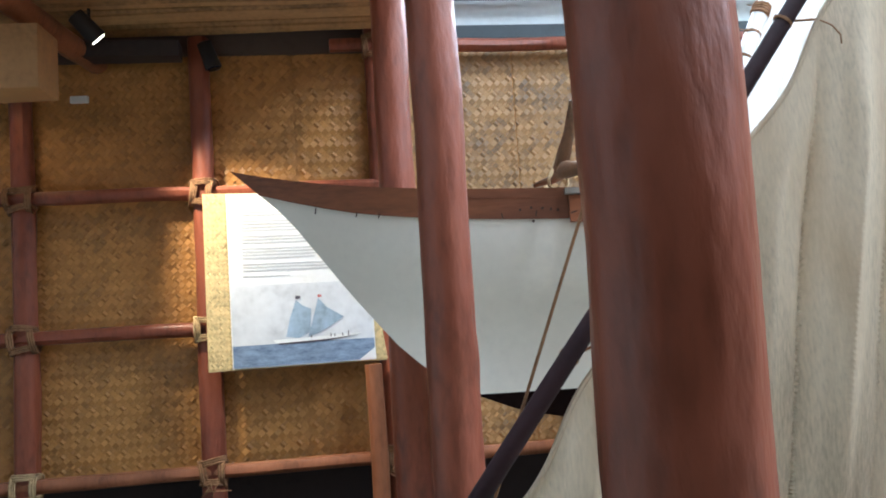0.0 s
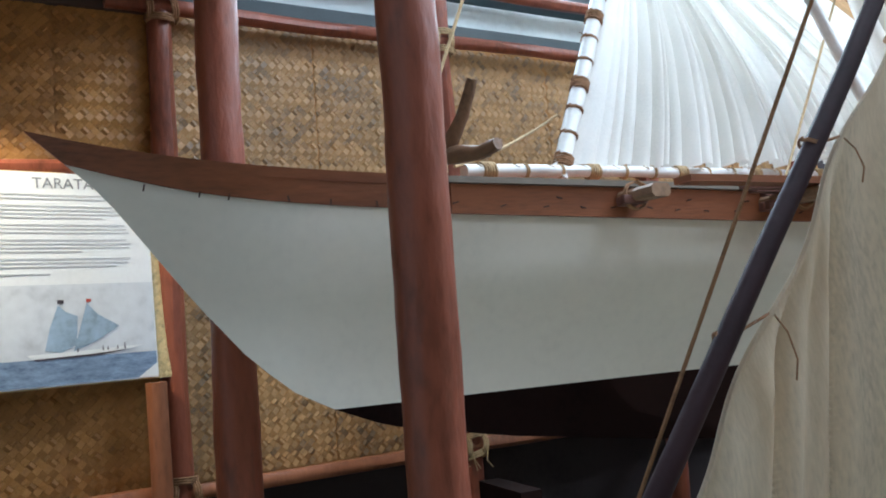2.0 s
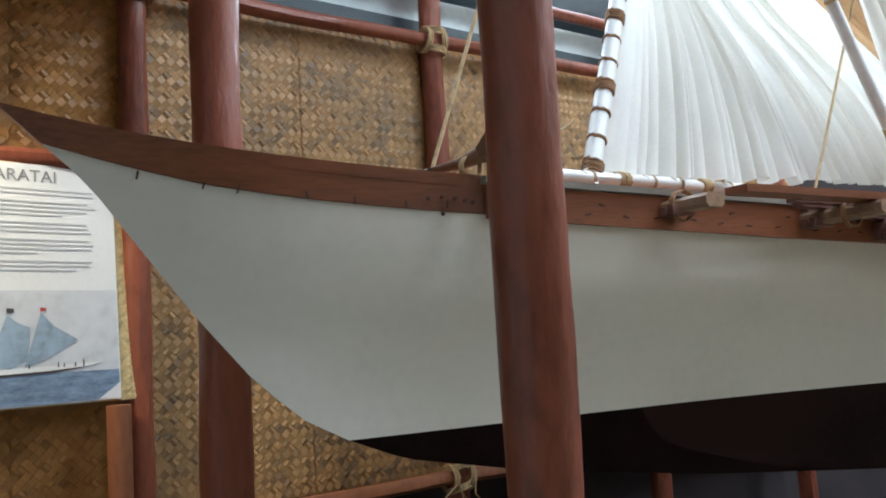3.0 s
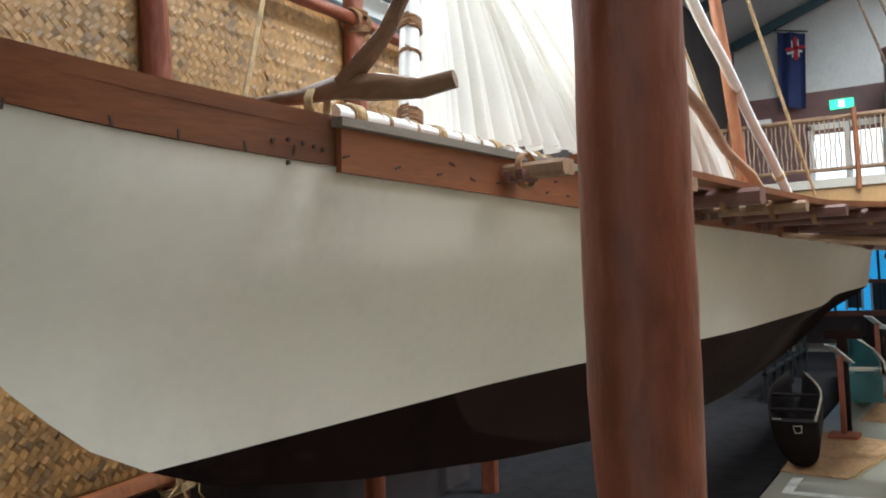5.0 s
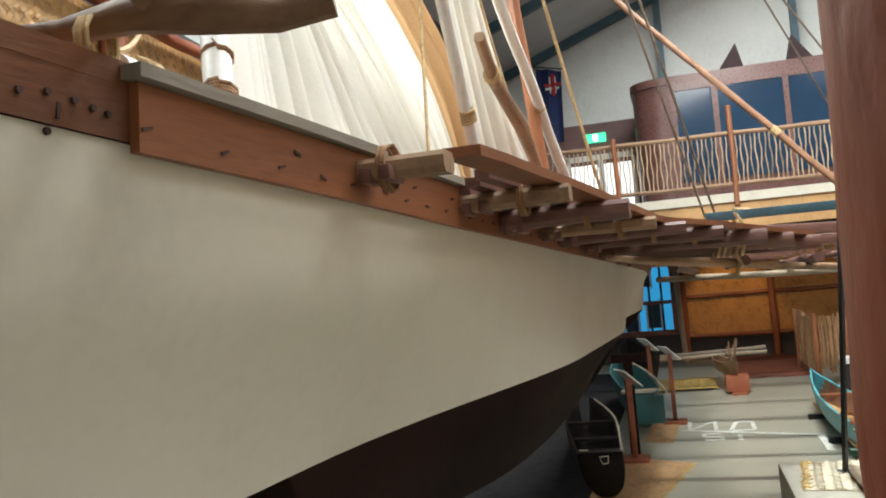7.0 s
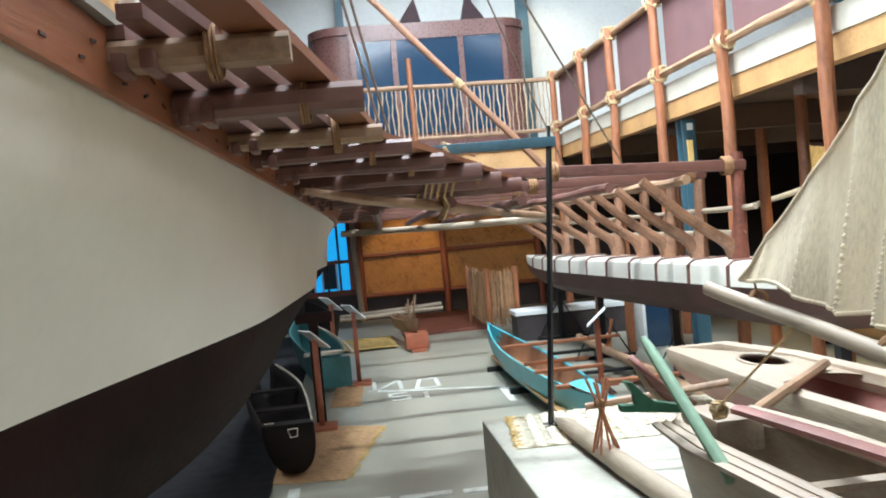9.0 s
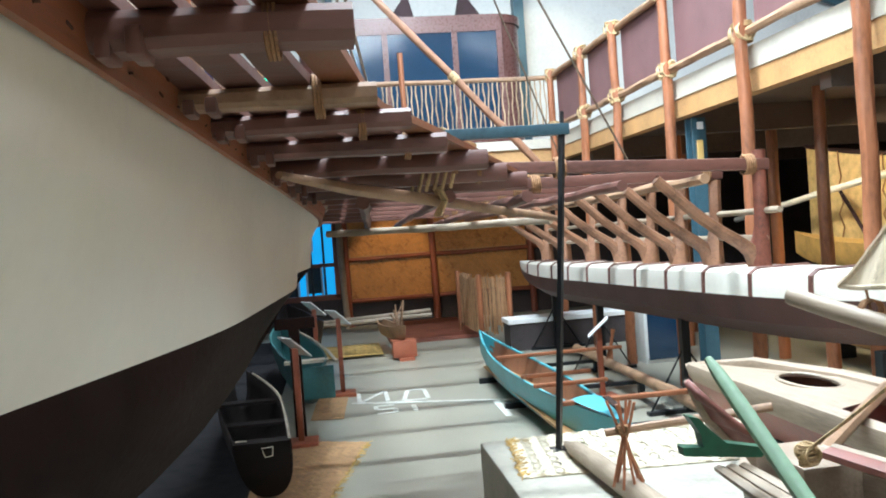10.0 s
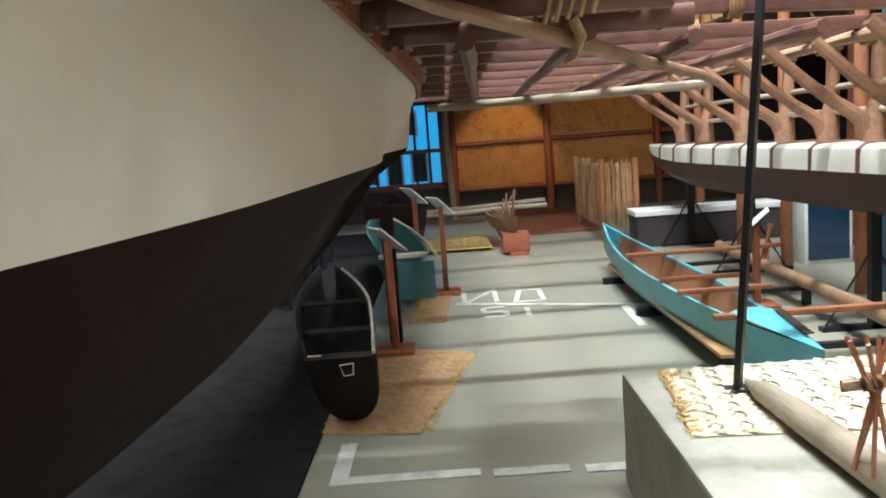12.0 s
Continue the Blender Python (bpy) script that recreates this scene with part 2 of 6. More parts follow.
LAMPBLACK = material("matt_black_lamp", (0.02, 0.02, 0.02), 0.5, vary=0.1, bump=0)
GLOW = material("lit_lamp_glass", (1.0, 0.85, 0.6), 0.3, vary=0.0, bump=0, emit=9.0)
EXITG = material("lit_exit_sign", (0.06, 0.75, 0.45), 0.3, vary=0.0, bump=0, emit=1.4)
EXITW = material("lit_exit_white", (0.85, 0.95, 0.9), 0.3, vary=0.0, bump=0, emit=1.6)
GLASSDARK = material("dark_blue_glass", (0.01, 0.035, 0.075), 0.06, vary=0.05, bump=0, spec=0.8)
FLAGBLUE = material("navy_flag_cloth", (0.02, 0.035, 0.12), 0.8, vary=0.1, bump=0.1)
FLAGRED = material("red_flag_cloth", (0.45, 0.03, 0.04), 0.8, vary=0.1, bump=0.1)
FLAGWHITE = material("white_flag_cloth", (0.7, 0.7, 0.7), 0.8, vary=0.05, bump=0.1)
POLEC = material("pale_stick", (0.45, 0.32, 0.2), 0.55, vary=0.2, scale=8, fine=60, bump=0.25, objrand=0.3)
CEILM = material("roof_sheet", (0.5, 0.52, 0.53), 0.5, vary=0.06, scale=2, fine=20, bump=0.05)
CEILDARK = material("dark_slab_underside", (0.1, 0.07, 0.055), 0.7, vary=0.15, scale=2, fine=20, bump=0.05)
STRAW = material("straw_bundle", (0.33, 0.18, 0.085), 0.7, vary=0.2, scale=12, fine=90, bump=0.3, island=0.4)


# ---------------------------------------------------------------- mesh helpers
def link_mesh(name, bm, mat, smooth=True):
    me = bpy.data.meshes.new(name)
    bm.normal_update()
    bm.to_mesh(me)
    bm.free()
    me.materials.append(mat)
    if smooth:
        me.shade_smooth()
        me.set_sharp_from_angle(angle=radians(38))
    return me


def thing(name, at, label, category, group="", kind=""):
    ob = new(name)
    ob.location = at
    ob.empty_display_size = 0.1
    return tagged(ob, label, category, group, kind)


def part(name, bm, mat, parent=None, label="", smooth=True):
    """A mesh in world coordinates, under its thing or part."""
    ob = new(name, link_mesh(name, bm, mat, smooth))
    if parent is not None:
        ob.parent = parent
        base = parent.matrix_basis.copy()
        if parent.parent is not None:
            base = parent.parent.matrix_basis @ parent.matrix_parent_inverse @ base
        ob.matrix_parent_inverse = base.inverted()
    return tagged(ob, label)


def structure(name, bm, mat, label="", smooth=False):
    return tagged(new(name, link_mesh(name, bm, mat, smooth)), label, name.split("_")[0], "", "structure")


def solo(name, bm, mat, label, category, group="", kind="", smooth=True):
    return tagged(new(name, link_mesh(name, bm, mat, smooth)), label, category, group, kind)


def box(bm, lo, hi, m=None, bevel=0.0):
    c = [(a + b) / 2 for a, b in zip(lo, hi)]
    s = [abs(b - a) for a, b in zip(lo, hi)]
    mat = Matrix.Translation(c) @ Matrix.Diagonal((*s, 1))
    vs = bmesh.ops.create_cube(bm, size=1.0, matrix=(m @ mat) if m else mat)["verts"]
    if bevel:
        es = {e for v in vs for e in v.link_edges}
        bmesh.ops.bevel(bm, geom=list(es), offset=bevel, segments=2, affect="EDGES", profile=0.6)
    return bm


def boxes(*items, m=None, bevel=0.0):
    bm = bmesh.new()
    for lo, hi in items:
        box(bm, lo, hi, m, bevel)
    return bm


def tube(bm, pts, radii, seg=8, wob=0.0, seed=0, caps=True, flat=1.0):
    """A tube through points; radii one number or one each; wob: uneven surface."""
    pts = [Vector(p) for p in pts]
    if not isinstance(radii, (list, tuple)):
        radii = [radii] * len(pts)
    rings = []
    up = None
    for i, p in enumerate(pts):
        d = (pts[min(i + 1, len(pts) - 1)] - pts[max(i - 1, 0)]).normalized()
        if up is None:
            a = Vector((0, 0, 1)) if abs(d.z) < 0.9 else Vector((1, 0, 0))
            up = (a - d * a.dot(d)).normalized()
        else:
            up = (up - d * up.dot(d)).normalized()
        side = d.cross(up)
        ring = []
        for k in range(seg):
            a = 2 * math.pi * k / seg
            r = radii[i]
            if wob:
                r *= 1 + wob * noise.noise(Vector((math.cos(a) * 1.3 + seed * 7.1, math.sin(a) * 1.3 + seed * 3.3, p.length * 6.5)))
            ring.append(bm.verts.new(p + up * (r * math.cos(a)) * flat + side * (r * math.sin(a))))
        rings.append(ring)
    for a, b in zip(rings, rings[1:]):
        for k in range(seg):
            bm.faces.new((a[k], a[(k + 1) % seg], b[(k + 1) % seg], b[k]))
    if caps:
        bm.faces.new(list(reversed(rings[0])))
        bm.faces.new(rings[-1])
    return bm


def along(a, b, n):
    a, b = Vector(a), Vector(b)
    return [a.lerp(b, i / (n - 1)) for i in range(n)]


def log(bm, a, b, r0, r1=None, seed=0, seg=12, wob=0.16, bend=0.012, n=None):
    r1 = r1 or r0
    length = (Vector(b) - Vector(a)).length
    step = 0.12 if n is None else length / n
    n = n or max(4, int(length / 0.12))
    pts, rad = [], []
    for i, p in enumerate(along(a, b, n)):
        q = noise.noise_vector(Vector((seed * 5.7, seed * 2.1 + 3, i * step * 1.83))) * bend
        pts.append(p + q)
        rad.append((r0 + (r1 - r0) * i / (n - 1)) * (1 + 0.05 * noise.noise(Vector((seed * 9.1, i * step * 3.75, 1.7)))))
    return tube(bm, pts, rad, seg, wob, seed)


def coil(bm, at, axis, r, turns=4, cord=0.008, seed=0, seg=5):
    """Cord wound round a pole at a point."""
    axis = Vector(axis).normalized()
    a = Vector((0, 0, 1)) if abs(axis.z) < 0.9 else Vector((1, 0, 0))
    u = (a - axis * a.dot(axis)).normalized()
    w = axis.cross(u)
    pts = []
    for i in range(turns * 10 + 1):
        t = 2 * math.pi * i / 10
        k = noise.noise(Vector((seed * 3.3, i * 0.31, 0.5))) * cord * 0.7
        pts.append(Vector(at) + axis * ((i / (turns * 10) - 0.5) * turns * cord * 1.9 + k) + (u * math.cos(t) + w * math.sin(t)) * (r + cord * 0.6))
    return tube(bm, pts, cord, seg)


def lashing(bm, at, r, seed=0, cord=0.007, axes=((1, 0, 0), (0, 0, 1))):
    """A crossed lashing where two poles meet."""
    rnd = random.Random(seed)
    for ax in axes:
        a = Vector(ax)
        for s in (-1, 1):
            coil(bm, Vector(at) + a * s * r * 0.85, a + Vector((rnd.uniform(-.2, .2), rnd.uniform(-.2, .2), rnd.uniform(-.2, .2))), r * 1.08, 3, cord, seed + s)
    return bm


def rope(bm, pts, r, sag=0.0, n=14, seg=5):
    out = []
    for a, b in zip(pts, pts[1:]):
        for i, p in enumerate(along(a, b, n)):
            u = i / (n - 1)
            out.append(p - Vector((0, 0, sag * 4 * u * (1 - u))))
    return tube(bm, out, r, seg)


def weave(bm, to_world, w, h, cell, rnd, thick=0.004, keep=None):
    """Plaited strips, two over and two under, at 45 degrees, in a panel w by h."""
    c = math.sqrt(0.5)
    n = int((w + h) / cell * c * 1.05) + 4
    for i in range(-n, n):
        for j in range(-n, n):
            k = (i + j) % 4
            if k == 0:
                a, b, c0, d = i - 0.06, i + 2.06, j + 0.05, j + 0.95
                lengthways = 0
            elif (i - j) % 4 == 2 and (i + j) % 4 == 2:
                a, b, c0, d = i + 0.05, i + 0.95, j - 0.06, j + 2.06
                lengthways = 1
            else:
                a, b, c0, d = i + 0.04, i + 0.96, j + 0.04, j + 0.96
                lengthways = k % 2
                if k == 1:
                    continue
            mx, my = (a + b) / 2 * cell, (c0 + d) / 2 * cell
            px, py = (mx - my) * c + w / 2, (mx + my) * c + h / 2
            if not (0.0 < px < w and 0.0 < py < h):
                continue
            t = thick * rnd.uniform(0.7, 1.2)
            rows = []
            for u in (0, 0.5, 1):
                row = []
                for v in (0, 1):
                    x, y = (a + (b - a) * u, c0 + (d - c0) * v) if not lengthways else (a + (b - a) * v, c0 + (d - c0) * u)
                    x, y = x * cell, y * cell
                    row.append(bm.verts.new(to_world(min(max((x - y) * c + w / 2, 0), w), min(max((x + y) * c + h / 2, 0), h), t if u == 0.5 else 0.0005)))
                rows.append(row)
            for r0, r1 in zip(rows, rows[1:]):
                f = (r0[0], r0[1], r1[1], r1[0])
                bm.faces.new(f)
    return bm


def cloth(bm, nu, nv, f):
    vs = [[bm.verts.new(f(u / nu, v / nv)) for v in range(nv + 1)] for u in range(nu + 1)]
    for u in range(nu):
        for v in range(nv):
            bm.faces.new((vs[u][v], vs[u + 1][v], vs[u + 1][v + 1], vs[u][v + 1]))
    return bm


def canoe_shell(bm, a, b, half, depth, top, rise=0.12, rise2=None, inner=True, thick=0.02, nu=24, full=2.6, flat=0.0, keel_pow=2.5, cut=0.0):
    """An open boat between two end points (x, y), gunwale height top, with thickness."""
    a, b = Vector((*a, 0)), Vector((*b, 0))
    d = (b - a)
    L = d.length
    d.normalize()
    side = Vector((-d.y, d.x, 0))
    rise2 = rise if rise2 is None else rise2

    def point(u, v, inset):
        u = cut + (1 - cut) * u
        q = abs(2 * u - 1)
        w = half * (1 - q ** full)
        w = max(w - inset, 0.002)
        up = (rise if u < 0.5 else rise2) * q ** 3
        lift = depth * 0.55 * q ** 5
        z1 = top + up
        z0 = top - depth + lift + inset
        s = v * 2 - 1
        prof = abs(s) ** keel_pow
        return a + d * (L * u) + side * (w * (math.copysign(abs(s) ** (0.75 - flat), s))) + Vector((0, 0, z0 + (z1 - z0) * prof))
    nv = 12
    for inset, flip in ((0, False), (thick, True)) if inner else ((0, False),):
        vs = [[bm.verts.new(point(u / nu, v / nv, inset)) for v in range(nv + 1)] for u in range(nu + 1)]
        for u in range(nu):
            for v in range(nv):
                f = (vs[u][v], vs[u + 1][v], vs[u + 1][v + 1], vs[u][v + 1])
                bm.faces.new(f[::-1] if flip else f)
        if inset == 0:
            outer = vs
        else:
            for u in range(nu):
                for v in (0, nv):
                    bm.faces.new((outer[u][v], outer[u + 1][v], vs[u + 1][v], vs[u][v]))
    return point


# ---------------------------------------------------------------- the building
X_END, Y_NORTH, Y_SOUTH, X_WEST = 15.0, 6.75, -6.0, -4.0
structure("floor", boxes(((X_WEST - 0.3, Y_SOUTH - 0.3, -0.2), (X_END + 0.3, Y_NORTH + 0.3, 0.0))), CONCRETE, "worn grey concrete hall floor with faint stains")
# the high gap is added for the sail's unseen backlight
structure("wall_north", boxes(((X_WEST, Y_NORTH, 0.0), (X_END, Y_NORTH + 0.2, 2.9)), ((X_WEST, Y_NORTH, 3.5), (X_END, Y_NORTH + 0.2, 3.85)), ((X_WEST, Y_NORTH, 4.75), (X_END, Y_NORTH + 0.2, 5.4)), ((X_WEST, Y_NORTH, 3.85), (0.4, Y_NORTH + 0.2, 4.75)), ((4.9, Y_NORTH, 3.85), (X_END, Y_NORTH + 0.2, 4.75))), DARKWALL, "dark plain wall behind the boat")
structure("wall_band", boxes(((X_WEST, Y_NORTH + 0.01, 2.9), (X_END, Y_NORTH + 0.2, 3.5))), GREYBAND, "pale grey cladding band high on the wall")
structure("wall_south", boxes(((X_WEST, Y_SOUTH - 0.2, 0.0), (X_END, Y_SOUTH, 5.4))), PURPLE, "dark brown painted wall under the gallery")
# unseen west side, closed whole so no sky light reaches under the hull
structure("wall_west", boxes(((X_WEST - 0.2, Y_SOUTH, 0.0), (X_WEST, Y_NORTH, 5.4))), PAINTW, "unseen off-white end wall, closed to keep light out")
# far end: the part under the gallery has a window at its north end; a pale gable above
structure("wall_end_low", boxes(((X_END, Y_SOUTH, 0.0), (X_END + 0.2, 3.97, 2.45)), ((X_END, 3.97, 0.0), (X_END + 0.2, 5.6, 0.55)), ((X_END, 3.97, 1.75), (X_END + 0.2, 5.6, 2.45)), ((X_END, 5.6, 0.0), (X_END + 0.2, Y_NORTH, 2.45))), DARKWALL, "dark end wall with a window opening")
gable = bmesh.new()
prof = [(Y_SOUTH, 2.45), (Y_NORTH, 2.45), (Y_NORTH, 5.4), (1.0, 7.5), (Y_SOUTH, 5.0)]
a = [gable.verts.new((X_END + 0.02, y, z)) for y, z in prof]
b = [gable.verts.new((X_END + 0.2, y, z)) for y, z in prof]
gable.faces.new(a)
gable.faces.new(b[::-1])
for i in range(5):
    gable.faces.new((a[i], b[i], b[(i + 1) % 5], a[(i + 1) % 5]))
structure("wall_end_gable", gable, PAINTW, "off-white gable wall above the gallery")
structure("wall_end_band", boxes(((X_END - 0.06, 3.0, 2.56), (X_END + 0.01, Y_NORTH, 4.35))), PURPLE, "purple-brown board dado on the gallery's end wall")


def roof_slope(y0, z0, y1, z1, name):
    bm = bmesh.new()
    n = Vector((0, z0 - z1, y1 - y0)).normalized() * 0.12
    if n.z < 0:
        n = -n
    xs = [X_WEST - 0.2] + [v for x in STRIPS for v in (x - 0.5, x + 0.5)] + [X_END + 0.2]
    vs = [0.0, 0.48, 0.93, 1.0]
    for i in range(len(xs) - 1):
        for j in range(3):
            if i % 2 == 1 and j == 1:
                continue
            p = [Vector((xs[i + di], y0 + (y1 - y0) * vs[j + dj], z0 + (z1 - z0) * vs[j + dj])) for di, dj in ((0, 0), (1, 0), (1, 1), (0, 1))]
            lo = [bm.verts.new(q) for q in p]
            hi = [bm.verts.new(q + n) for q in p]
            bm.faces.new(lo[::-1])
            bm.faces.new(hi)
            for k in range(4):
                bm.faces.new((lo[k], lo[(k + 1) % 4], hi[(k + 1) % 4], hi[k]))
    return structure(name, bm, CEILM, "pale sheet roof with open roof lights")


roof_slope(Y_NORTH + 0.2, 5.33, 1.0, 7.5, "ceiling_north")
roof_slope(Y_SOUTH - 0.2, 4.93, 1.0, 7.5, "ceiling_south")
for x in (-1.6, 2.6, 5.8, 9.0, 12.2, 14.8):
    bm = bmesh.new()
    for y0, z0, y1, z1 in ((Y_NORTH, 5.22, 1.0, 7.34), (Y_SOUTH, 4.86, 1.0, 7.34)):
        ang = math.atan2(z1 - z0, y1 - y0)
        m = pose(x, y0, z0) @ Matrix.Rotation(ang, 4, "X")
        box(bm, (-0.05, 0, -0.22), (0.05, math.hypot(y1 - y0, z1 - z0), -0.02), m)
    tagged(solo("rafter", bm, BLUESTEEL, "dark blue steel roof rafter pair", "rafter", "roof rafters", smooth=False), kind="structure")

# ---------------------------------------------------------------- woven wall
PHI = radians(4.21)
WD = 5.9487
WU, WN = Vector((math.cos(PHI), math.sin(PHI), 0)), Vector((-math.sin(PHI), math.cos(PHI), 0))


def on_wall(s, z, off=0.0):
    return WU * s + WN * (WD + off) + Vector((0, 0, z))


WM = Matrix.Translation(WN * WD) @ Matrix.Rotation(PHI, 4, "Z")
woven = thing("woven_wall", on_wall(0, 0), "plaited pandanus wall framed with lashed red poles", "wall", kind="structure")
part("backing", boxes(((-2.6, 0.05, 0.84), (5.2, 0.08, 3.05)), m=WM), BACKING, woven)
# set-back dark sheet: paints in the shaded void below the bottom rail
part("dark_void_sheet", boxes(((-2.6, 0.3, 0.0), (5.2, 0.33, 0.84)), m=WM), DARKWALL, woven)
POSTS = [-2.28, -1.38, -0.49, 0.44, 1.94, 3.42, 4.9]
rnd = random.Random(4)
for k, (s0, s1) in enumerate(zip(POSTS, POSTS[1:])):
    seams = [s0 + 0.04] + ([(s0 + s1) / 2 + 0.02] if s1 - s0 > 0.95 or k == 2 else []) + [s1 - 0.04]
    zs = [0.86, 1.56, 2.27, 3.03] if k < 2 else [0.86, 2.27, 3.03] if k == 2 else [0.86, 3.03]
    for a0, a1 in zip(seams, seams[1:]):
        for z0, z1 in zip(zs, zs[1:]):
            bm = bmesh.new()
            cell = 0.026 if k < 2 else 0.03
            weave(bm, lambda x, y, t, a0=a0, z0=z0: on_wall(a0 + x, z0 + y, 0.045 - t * 1.6), a1 - a0 - 0.004, z1 - z0, cell, rnd, thick=0.004)
            ob = part("plaited_panel", bm, WEAVE if k < 3 else WEAVE_GREY, woven, "", smooth=False)
            ob["kind"] = "stuff"
for k, s in enumerate(POSTS):
    top = 3.1 if s < 0.3 else 3.6
    part("pole", log(bmesh.new(), on_wall(s, 0.0, -0.01), on_wall(s, top, -0.01), 0.062, 0.056, seed=20 + k), RED, woven)


def rail(s0, s1, z, k, r=0.036, mat=RED):
    part("rail", log(bmesh.new(), on_wall(s0, z, -0.035), on_wall(s1, z + 0.005, -0.035), r, seed=40 + k, seg=10), mat, woven)


rail(-2.5, 0.44, 0.845, 1, mat=ORANGE_LOG)
rail(0.44, 5.0, 0.84, 2, mat=ORANGE_LOG)
rail(-2.5, -0.49, 1.565, 3)
rail(-2.5, 0.44, 2.27, 4)
rail(0.2, 5.0, 3.035, 5)
rail(0.44, 5.0, 2.12, 6, r=0.02)
for k, (s, z) in enumerate([(-1.38, .845), (-.49, .845), (.44, .845), (1.94, .84), (3.42, .84), (-1.38, 1.565), (-.49, 1.565), (-1.38, 2.27), (-.49, 2.27), (1.94, 3.035), (.44, 3.03), (3.42, 3.035)]):
    bm = bmesh.new()
    lashing(bm, on_wall(s, z, -0.03), 0.058, seed=k, cord=0.006, axes=(tuple(WU), (0, 0, 1)))
    if k in (1, 2, 3):
        rr = random.Random(k)
        for q in range(4):
            p = on_wall(s + rr.uniform(-.06, .06), z - .02, -0.09)
            rope(bm, [p, p + Vector((rr.uniform(-.09, .06), -.02, -rr.uniform(.02, .06))), p + Vector((rr.uniform(-.04, .08), -.01, -rr.uniform(.06, .11)))], 0.003, n=5, seg=4)
    part("lashing", bm, ROPE_DARK if k % 3 else ROPE, woven)

# steel, cladding and red rails above the woven wall
structure("beam_dark", boxes(((0.3, 0.12, 3.08), (9.0, 0.3, 3.2)), m=WM), DARKSTEEL, "dark green steel beam over the woven wall")
structure("beam_pale", boxes(((0.3, 0.16, 3.2), (9.0, 0.32, 3.36)), m=WM), GREYBAND, "pale grey painted beam")
structure("beam_dark_upper", boxes(((0.3, 0.14, 3.44), (9.0, 0.34, 3.62)), m=WM), DARKSTEEL, "upper dark steel beam")
solo("pole_rail", log(bmesh.new(), on_wall(0.3, 3.40, 0.06), on_wall(6.5, 3.40, 0.06), 0.035, seed=61), RED, "red round pole along the top beam", "rail")
# low slatted ceiling over the first bays
bm = bmesh.new()
for i in range(44):
    y = 3.6 + i * 0.052
    log(bm, (-3.2, y, 3.14 + 0.006 * math.sin(i * 2.1)), (0.12, y + 0.04, 3.14 + 0.006 * math.sin(i * 1.3)), 0.024, seed=i, seg=6, n=8, wob=0.1)
tagged(solo("ceiling_slats", bm, material("pale_ceiling_poles", (0.42, 0.25, 0.1), 0.5, vary=0.2, scale=4, fine=40, bump=0.2, island=0.3), "low ceiling of straight pale poles", "ceiling"), kind="structure")
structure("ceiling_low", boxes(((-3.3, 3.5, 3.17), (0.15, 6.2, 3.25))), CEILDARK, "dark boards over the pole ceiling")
solo("ceiling_log", log(bmesh.new(), (-3.3, 4.45, 3.06), (0.3, 4.62, 3.06), 0.06, seed=71), RED, "red log under the slatted ceiling", "beam")
solo("ceiling_log", log(bmesh.new(), (-1.75, 3.4, 3.03), (-1.45, 5.9, 3.0), 0.06, seed=72), ORANGE_LOG, "orange log beam lit by a lamp", "beam")
structure("wall_plate", boxes(((-2.6, 0.02, 3.02), (0.44, 0.08, 3.165)), m=WM), CEILDARK, "brown board closing the woven wall under the ceiling")
solo("eave_board", boxes(((-1.3, -0.2, 2.95), (-0.56, -0.08, 3.03)), m=WM), DARKWALL, "dark board under the slatted ceiling", "board", smooth=False)
solo("timber_beam", boxes(((-2.6, 5.0, 2.6), (-1.39, 5.22, 2.88)), bevel=0.01), TAN, "square yellow lit timber beam", "beam")


def track_lamp(x, y, z, aim, lit):
    ob = thing("track_lamp", (x, y, z), "black track spotlight with a lit front" if lit else "black track spotlight under the ceiling", "spotlight")
    d = (Vector(aim) - Vector((x, y, z))).normalized()
    p = Vector((x, y, z))
    part("can", tube(bmesh.new(), [p - d * 0.09, p - d * 0.085, p + d * 0.05, p + d * 0.055], [0.03, 0.04, 0.045, 0.045], 14), LAMPBLACK, ob)
    part("lens", tube(bmesh.new(), [p + d * 0.056, p + d * 0.06], [0.034, 0.03], 14), GLOW if lit else GLASSDARK, ob, "glowing lens" if lit else "")
    part("arm", tube(bmesh.new(), [p, p + Vector((0, 0, 0.1))], 0.008, 6), LAMPBLACK, ob)


track_lamp(-1.3, 5.35, 2.97, (-0.42, 5.93, 1.95), True)
track_lamp(-0.86, 5.86, 2.98, (-0.6, 5.9, 2.2), False)
bm = bmesh.new()
box(bm, (-0.045, -0.012, -0.018), (0.045, 0.012, 0.018), pose(-1.52, 5.82, 2.78), 0.004)
solo("wall_sensor", bm, PAPER, "small white box on the woven wall", "sensor")


